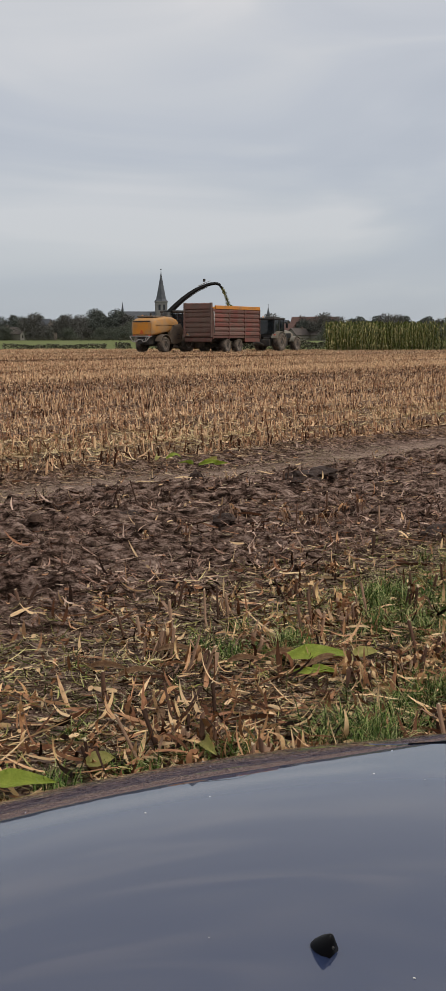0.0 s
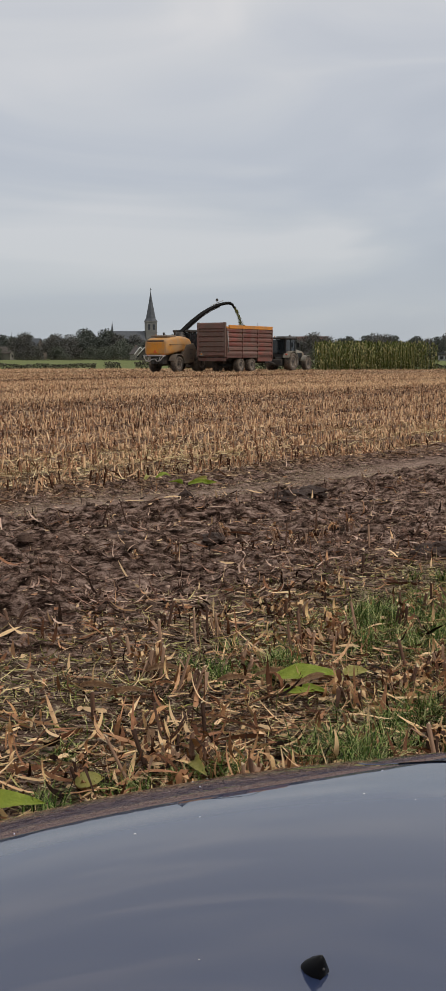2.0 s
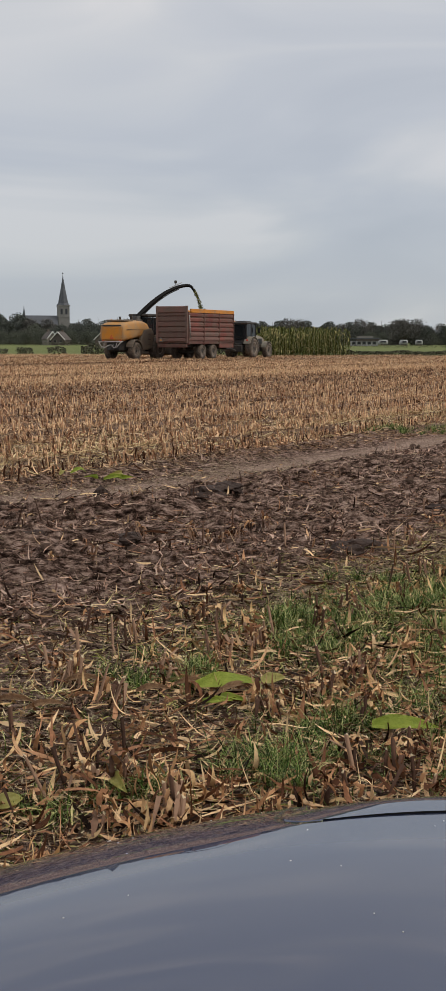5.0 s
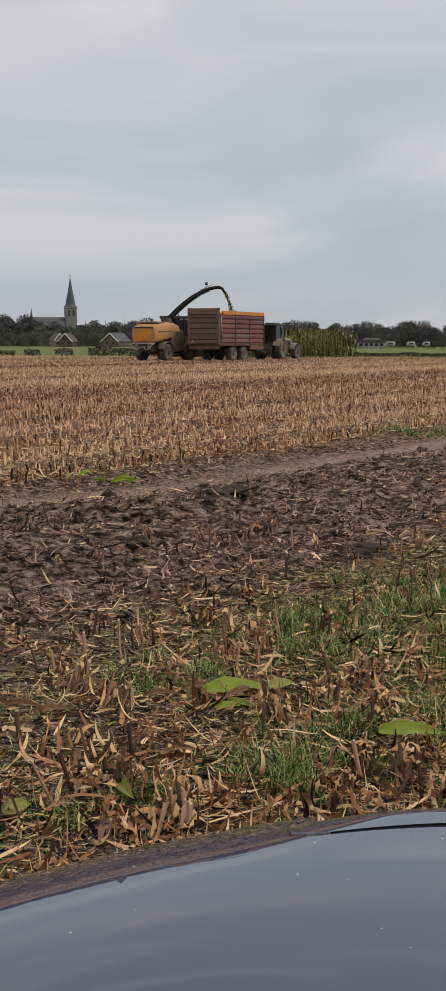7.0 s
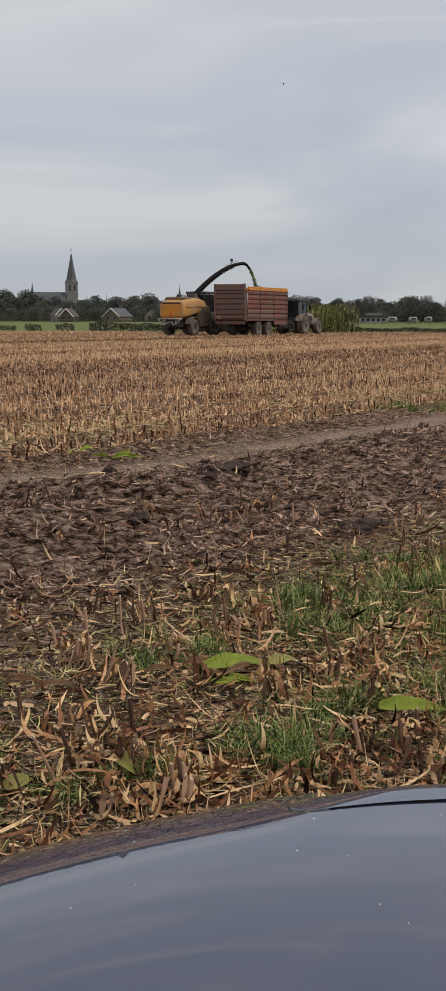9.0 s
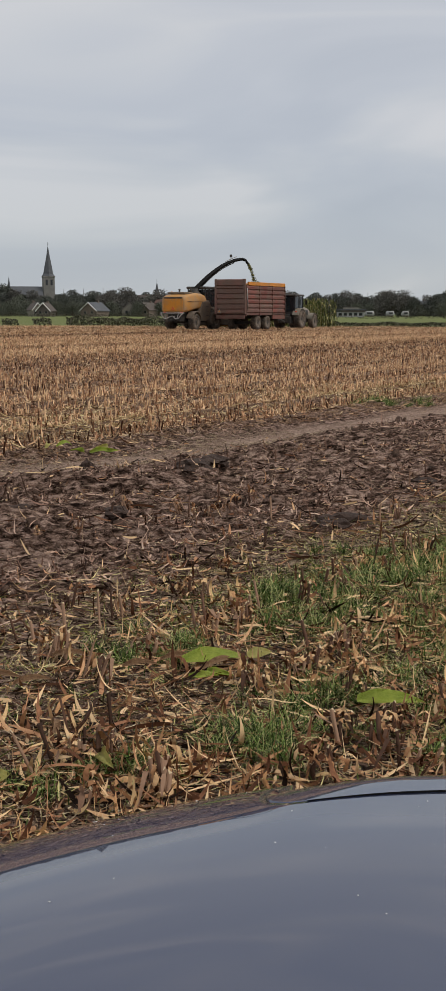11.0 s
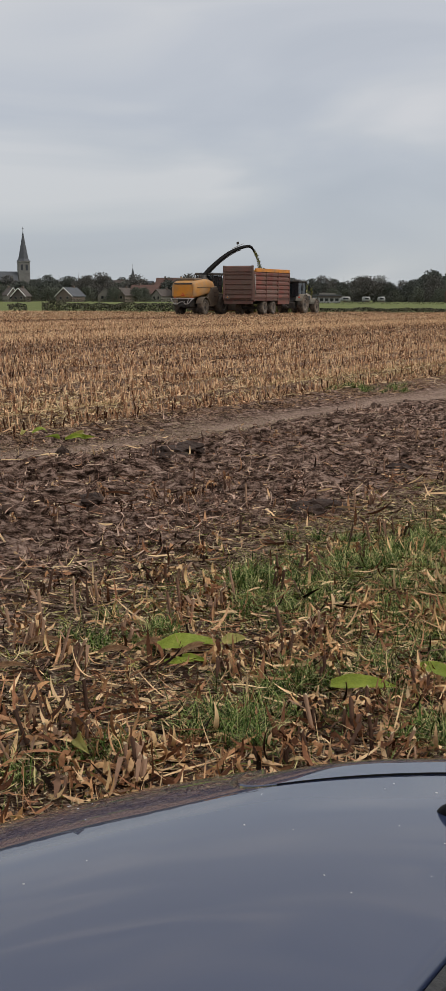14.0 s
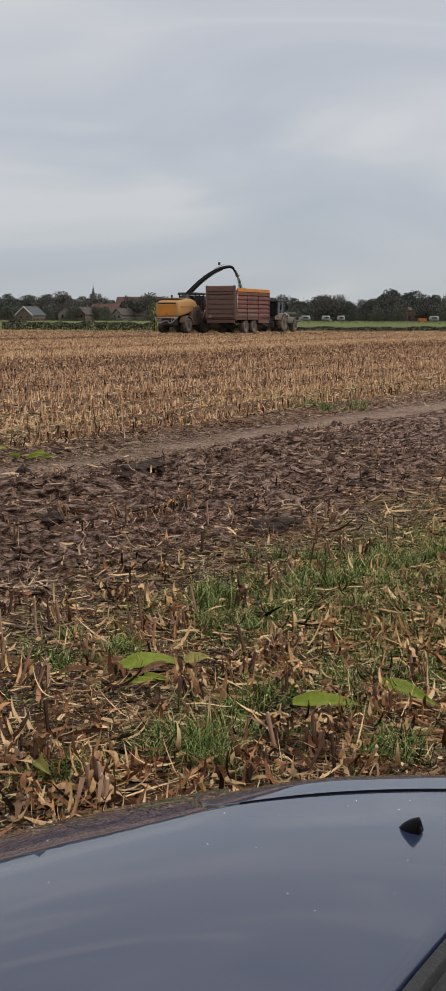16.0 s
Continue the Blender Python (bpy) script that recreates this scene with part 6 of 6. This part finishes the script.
    # clods
    x, y = scatter(5000, 5, 17, r, 0.7)
    track, churn, straw, grassy, meadow = strips(x, y)
    ok = r.random(len(x)) < churn * 0.9
    x, y = x[ok], y[ok]
    n = len(x)
    size = r.uniform(0.006, 0.024, n) * (1 + (r.random(n) > 0.97) * 1.2)
    z = ground_z(x, y)
    corners = np.array([(-1, -1, -0.6), (1, -1, -0.6), (1, 1, -0.6), (-1, 1, -0.6), (-0.7, -0.6, 0.6), (0.7, -0.7, 0.5), (0.6, 0.7, 0.65), (-0.6, 0.6, 0.5)])
    v = corners[None] * size[:, None, None] * r.uniform(0.6, 1.4, (n, 8, 3))
    ang = r.uniform(0, 6.28, n)
    ca, sa = np.cos(ang)[:, None], np.sin(ang)[:, None]
    v = np.stack([v[..., 0] * ca - v[..., 1] * sa + x[:, None], v[..., 0] * sa + v[..., 1] * ca + y[:, None], v[..., 2] + z[:, None] + 0.004], -1)
    k = np.arange(n)[:, None] * 8
    f = np.concatenate([np.concatenate([k + a for a in q], 1) for q in ((0, 1, 5, 4), (1, 2, 6, 5), (2, 3, 7, 6), (3, 0, 4, 7), (4, 5, 6, 7))])
    ob = quads("soil_clods", v.reshape(-1, 3), f, M["clod"])
    tagged(ob, "loose dark soil clods in the wheel ruts", "soil", kind="stuff")


near_litter()


def grass_tuft(x, y, spread, count, length, seed, name="grass_tuft", label="tuft of fresh green grass among the stubble"):
    r = np.random.default_rng(seed)
    count = int(count * 2.1)
    tufts = r.normal(0, spread, (max(3, count // 70), 2))
    pick = r.integers(0, len(tufts), count)
    px, py = x + tufts[pick, 0] + r.normal(0, 0.028, count), y + tufts[pick, 1] + r.normal(0, 0.028, count)
    ob = ribbons(name, px, py, length * r.uniform(0.35, 1.0, count), r.uniform(0.003, 0.0065, count), r, M["grass"], (0.5, 1.5), 0.0, 0.0, 4, (0.4, 2.2))
    return tagged(ob, label, "grass", kind="stuff")


for i, (x, y, sp, n, ln) in enumerate((
        (0.17, 3.92, 0.11, 420, 0.19), (-0.24, 5.05, 0.13, 330, 0.14), (0.45, 6.13, 0.14, 420, 0.20), (0.84, 6.35, 0.15, 420, 0.18), (0.49, 5.52, 0.13, 380, 0.15), (1.15, 6.55, 0.18, 460, 0.17), (-0.12, 5.15, 0.10, 200, 0.13),
        (0.60, 4.45, 0.16, 330, 0.15), (0.36, 4.35, 0.12, 240, 0.14), (0.78, 3.85, 0.14, 300, 0.16), (1.0, 4.75, 0.2, 380, 0.13), (2.8, 19.31, 0.32, 700, 0.20), (3.45, 19.61, 0.28, 500, 0.18), (0.9, 5.6, 0.18, 330, 0.12),
        (1.45, 6.9, 0.2, 420, 0.16), (1.75, 7.2, 0.22, 420, 0.15), (1.18, 5.5, 0.22, 420, 0.13), (1.6, 6.2, 0.25, 420, 0.14), (1.5, 5.2, 0.2, 300, 0.14), (0.95, 7.2, 0.14, 260, 0.15), (-0.62, 3.55, 0.14, 200, 0.12), (-0.3, 3.6, 0.12, 200, 0.13))):
    grass_tuft(x, y, sp, n, ln, 60 + i)


def turf():
    r = np.random.default_rng(35)
    x, y = scatter(150000, 2.6, 11.5, r, 1.0)
    track, churn, straw, grassy, meadow = strips(x, y)
    cover = 0.95 * np.clip(grassy * (5.0 * fbm(x * 2.0, y * 2.0, 21.0, 3) - 1.2), 0, 1) + 0.07 * (across(x, y) < 3.6)
    ok = r.random(len(x)) < cover
    x, y = x[ok], y[ok]
    n = len(x)
    ob = ribbons("short_grass", x, y, r.uniform(0.03, 0.10, n), r.uniform(0.003, 0.007, n), r, M["grass"], (0.3, 1.4), 0.0, 0.0, 3, (0.4, 2.2))
    tagged(ob, "thin short grass between straw and stubble", "grass", kind="stuff")


turf()


def broad_leaf(x, y, yaw, length, width, mat, label, rise=0.25, seed=0, fold=0.25, tilt=38):
    """One lying maize leaf with a midrib fold and a wavy edge."""
    r = random.Random(seed)
    bm = bmesh.new()
    n, rows = 14, []
    for i in range(n + 1):
        f = i / n
        w = width * (min(1.0, 0.45 + 1.8 * f) * (1 - f ** 2.2) + 0.02) * 0.5
        zc = rise * math.sin(f * math.pi) * length * 0.25
        wave = 0.002 * math.sin(f * 11 + seed)
        rows.append([bm.verts.new((f * length, -w, zc + fold * w + wave)), bm.verts.new((f * length, -w * 0.5, zc + fold * w * 0.3)), bm.verts.new((f * length, 0, zc - 0.004)),
                     bm.verts.new((f * length, w * 0.5, zc + fold * w * 0.3)), bm.verts.new((f * length, w, zc + fold * w - wave))])
    for a, b in zip(rows, rows[1:]):
        for k in range(4):
            bm.faces.new((a[k], a[k + 1], b[k + 1], b[k]))
    bmesh.ops.solidify(bm, geom=list(bm.faces), thickness=0.0012)
    ob = part("maize_leaf", bm, mat, None, "", True, pose(x, y, float(ground_z(x, y)) + 0.03 + 0.35 * width, tilt + r.uniform(-8, 8), 0, yaw))
    return tagged(ob, label, "leaf", "fallen maize leaves")


FRESH = "broad fresh green maize leaf lying on the litter"
YEL = "yellowing maize leaf lying on the litter"
broad_leaf(-0.08, 4.80, 10, 0.27, 0.085, M["green_leaf"], FRESH, 0.35, 1)
broad_leaf(0.02, 4.70, -35, 0.13, 0.034, M["green_leaf"], FRESH, 0.2, 2)
broad_leaf(0.19, 4.85, 30, 0.12, 0.06, M["yellow_leaf"], YEL, 0.3, 9)
broad_leaf(0.57, 4.28, -10, 0.25, 0.075, M["green_leaf"], FRESH, 0.3, 3)
broad_leaf(0.94, 4.50, -62, 0.34, 0.065, M["green_leaf"], FRESH, 0.4, 4)
broad_leaf(-0.33, 3.78, -70, 0.17, 0.05, M["yellow_leaf"], YEL, 0.5, 5)
broad_leaf(-0.05, 4.62, 5, 0.12, 0.035, M["green_leaf"], FRESH, 0.3, 6)
broad_leaf(-0.92, 3.32, 4, 0.2, 0.07, M["green_leaf"], FRESH, 0.3, 7)
broad_leaf(-0.9, 3.12, -60, 0.2, 0.06, M["green_leaf"], FRESH, 0.3, 8)
broad_leaf(-0.66, 3.5, 40, 0.1, 0.06, M["yellow_leaf"], YEL, 0.4, 10)
for i, (x, y, yw, ln) in enumerate(((-1.6, 12.4, 100, 0.3), (-1.5, 12.5, 30, 0.32), (-1.15, 12.4, 10, 0.45), (-1.1, 12.5, 60, 0.4), (-1.2, 12.35, 150, 0.35), (-1.0, 12.45, -20, 0.3))):
    broad_leaf(x, y, yw, ln * 0.55, 0.055, M["green_leaf"] if i % 3 else M["yellow_leaf"], "green maize leaf beside the dirt track", 1.2, 20 + i, 0.5, 30 + 12 * i)
for i, (x, y, yw, ln) in enumerate(((-0.32, 4.75, 12, 0.15), (-0.72, 4.5, 20, 0.16), (-0.85, 4.6, -15, 0.18), (0.0, 4.72, 40, 0.2), (-0.17, 4.85, 15, 0.16), (-0.5, 3.95, 100, 0.15), (0.62, 4.2, 95, 0.14), (-0.62, 4.9, 5, 0.16))):
    broad_leaf(x, y, yw, ln, 0.034, M["husk"], "dry tan maize husk lying on the litter", 0.5, 40 + i, 0.9)


def lump(name, x, y, sx, sy, sz, seed, label):
    r = np.random.default_rng(seed)
    bm = bmesh.new()
    bmesh.ops.create_icosphere(bm, subdivisions=3, radius=1.0)
    for v in bm.verts:
        k = 1 + 0.5 * (noise.noise(v.co * 1.7 + Vector((seed, 0, 0)))) + 0.25 * noise.noise(v.co * 5)
        v.co = Vector((v.co.x * sx * k, v.co.y * sy * k, max(v.co.z, -0.5) * sz * k))
    ob = part(name, bm, M["wet_clod"], None, "", False, pose(x, y, float(ground_z(x, y)) + sz * 0.3, 0, 0, seed * 40))
    return tagged(ob, label, "soil clod", "large clods")


lump("soil_clod", -1.05, 11.07, 0.065, 0.055, 0.07, 1, "round dark clod beside the dirt track")
for i, (x, y, sx, sy, sz) in enumerate(((-0.05, 10.75, 0.24, 0.16, 0.075), (0.12, 10.9, 0.18, 0.12, 0.06), (1.02, 8.35, 0.18, 0.13, 0.06), (0.88, 8.15, 0.14, 0.1, 0.06), (-1.3, 8.6, 0.1, 0.1, 0.05), (-0.6, 8.4, 0.1, 0.08, 0.04), (1.9, 10.2, 0.12, 0.1, 0.05))):
    lump("soil_clod", x, y, sx, sy, sz, 2 + i, "large dark wet clod in the wheel ruts")


# ---- gulls ----


def build_bird(name):
    b = thing(name, "dark gull gliding under the grey sky", "bird")
    part("body", lathe(bmesh.new(), [(-0.2, 0.01), (-0.1, 0.05), (0.05, 0.07), (0.15, 0.045), (0.2, 0.035), (0.25, 0.008)], 10), M["bird"], b, "", True)
    bm = bmesh.new()
    prism(bm, [(-0.06, 0.0), (0.06, 0.0), (0.03, 0.01), (-0.03, 0.01)], -0.34, -0.16)
    part("tail", bm, M["bird"], b)
    wings = []
    for s in (-1, 1):
        bm = bmesh.new()
        rows = [(0.03, 0.10, -0.08), (0.25, 0.13, -0.06), (0.45, 0.08, -0.08), (0.66, -0.02, -0.09)]
        up = [[bm.verts.new((f, s * y, 0.012)), bm.verts.new((bk, s * y, 0.004))] for y, f, bk in rows]
        lo = [[bm.verts.new((f, s * y, -0.006)), bm.verts.new((bk, s * y, 0.0))] for y, f, bk in rows]
        for g in (up, lo):
            for a, c in zip(g, g[1:]):
                bm.faces.new((a[0], a[1], c[1], c[0]))
        for a, c, d, e in zip(up, up[1:], lo, lo[1:]):
            bm.faces.new((a[0], c[0], e[0], d[0]))
            bm.faces.new((a[1], c[1], e[1], d[1]))
        bmesh.ops.recalc_face_normals(bm, faces=bm.faces)
        wings.append((part("wing", bm, M["bird"], b), s))
    return b, wings


BIRDS = [build_bird("gull"), build_bird("gull")]
BIRDS[1][0].scale = (0.5, 0.5, 0.5)

# ---- movement ----
# places of the trailer's tail over time; the three machines drive abreast
TRAIN = ((0, -9.79, 104.60), (0.5, -9.24, 104.55), (1, -8.65, 104.50), (1.5, -8.14, 104.45), (2, -7.70, 104.40), (2.5, -7.25, 104.35), (3, -6.77, 104.30),
         (5.5, -2.84, 97.4), (6.0, -2.43, 97.5), (6.5, -2.03, 97.7),
         (7.0, -1.52, 98.1), (7.5, -1.07, 98.65), (8.0, -0.58, 99.3), (8.5, -0.04, 99.95), (9.0, 0.46, 100.6), (9.5, 0.96, 101.25), (12.0, 3.34, 104.5), (12.5, 3.81, 105.06), (13.0, 4.25, 105.62), (13.5, 4.72, 106.19),
         (14.0, 5.25, 106.75), (14.5, 5.73, 107.31), (15.0, 6.28, 107.88), (15.5, 6.82, 108.44), (16.0, 7.31, 109.0))

GULL_A = ((0, 9.5, 69.79, 15.73), (0.1, 8.11, 69.79, 15.86), (0.4, 3.37, 69.79, 16.1), (0.8, -3.13, 69.79, 15.79), (1.2, -9.65, 69.79, 15.12), (1.5, -15.15, 69.79, 14.93), (1.8, -20.93, 69.79, 14.61), (17.0, -138.07, 69.79, 8.12))
GULL_B = ((0.0, 154.12, 140.08, 39.02), (8.1, 21.14, 140.01, 28.02), (9.0, 6.5, 140.0, 27.23), (9.3, 1.44, 140.0, 26.39), (17.0, -124.97, 139.94, 15.93))


def gull_rows(points, turn):
    """Rows of a gull from (seconds, x, y, z), held at its ends."""
    rows = [(t, pose(x, y, z, 12 * math.sin(t * 5), -4, turn)) for t, x, y, z in points]
    if rows[0][0] > 0:
        rows.insert(0, (0.0, rows[0][1]))
    return rows


def motions():
    def beside(x, y, fwd, lat):
        return x + ROW_U[0] * fwd + ROW_V[0] * lat, y + ROW_U[1] * fwd + ROW_V[1] * lat

    for ob, fwd, lat in ((TRAILER, 0.0, 0.0), (HARVESTER, -2.7, -4.0), (TRACTOR, 12.3, 0.0)):
        walk(ob, [(t, pose(*beside(x, y, fwd, lat), 0, 0, 0, -28)) for t, x, y in TRAIN])
    # wheels turn with the ground that they cover
    speed = 1.35
    for w, (x, y, z), radius in WHEELS:
        walk(w, [(k * 0.5, pose(x, y, z, -math.degrees(speed * k * 0.5 / radius), 0, 0)) for k in range(33)])
    (g1, w1), (g2, w2) = BIRDS
    walk(g1, gull_rows(GULL_A, 180))
    walk(g2, gull_rows(GULL_B, 175))
    for phase, wings in ((0.0, w1), (1.1, w2)):
        for w, s in wings:
            walk(w, [(k * 0.2, pose(0, 0, 0.03, s * (12 + 26 * math.sin(k * 1.05 + phase)), 0, 0)) for k in range(81)])


motions()
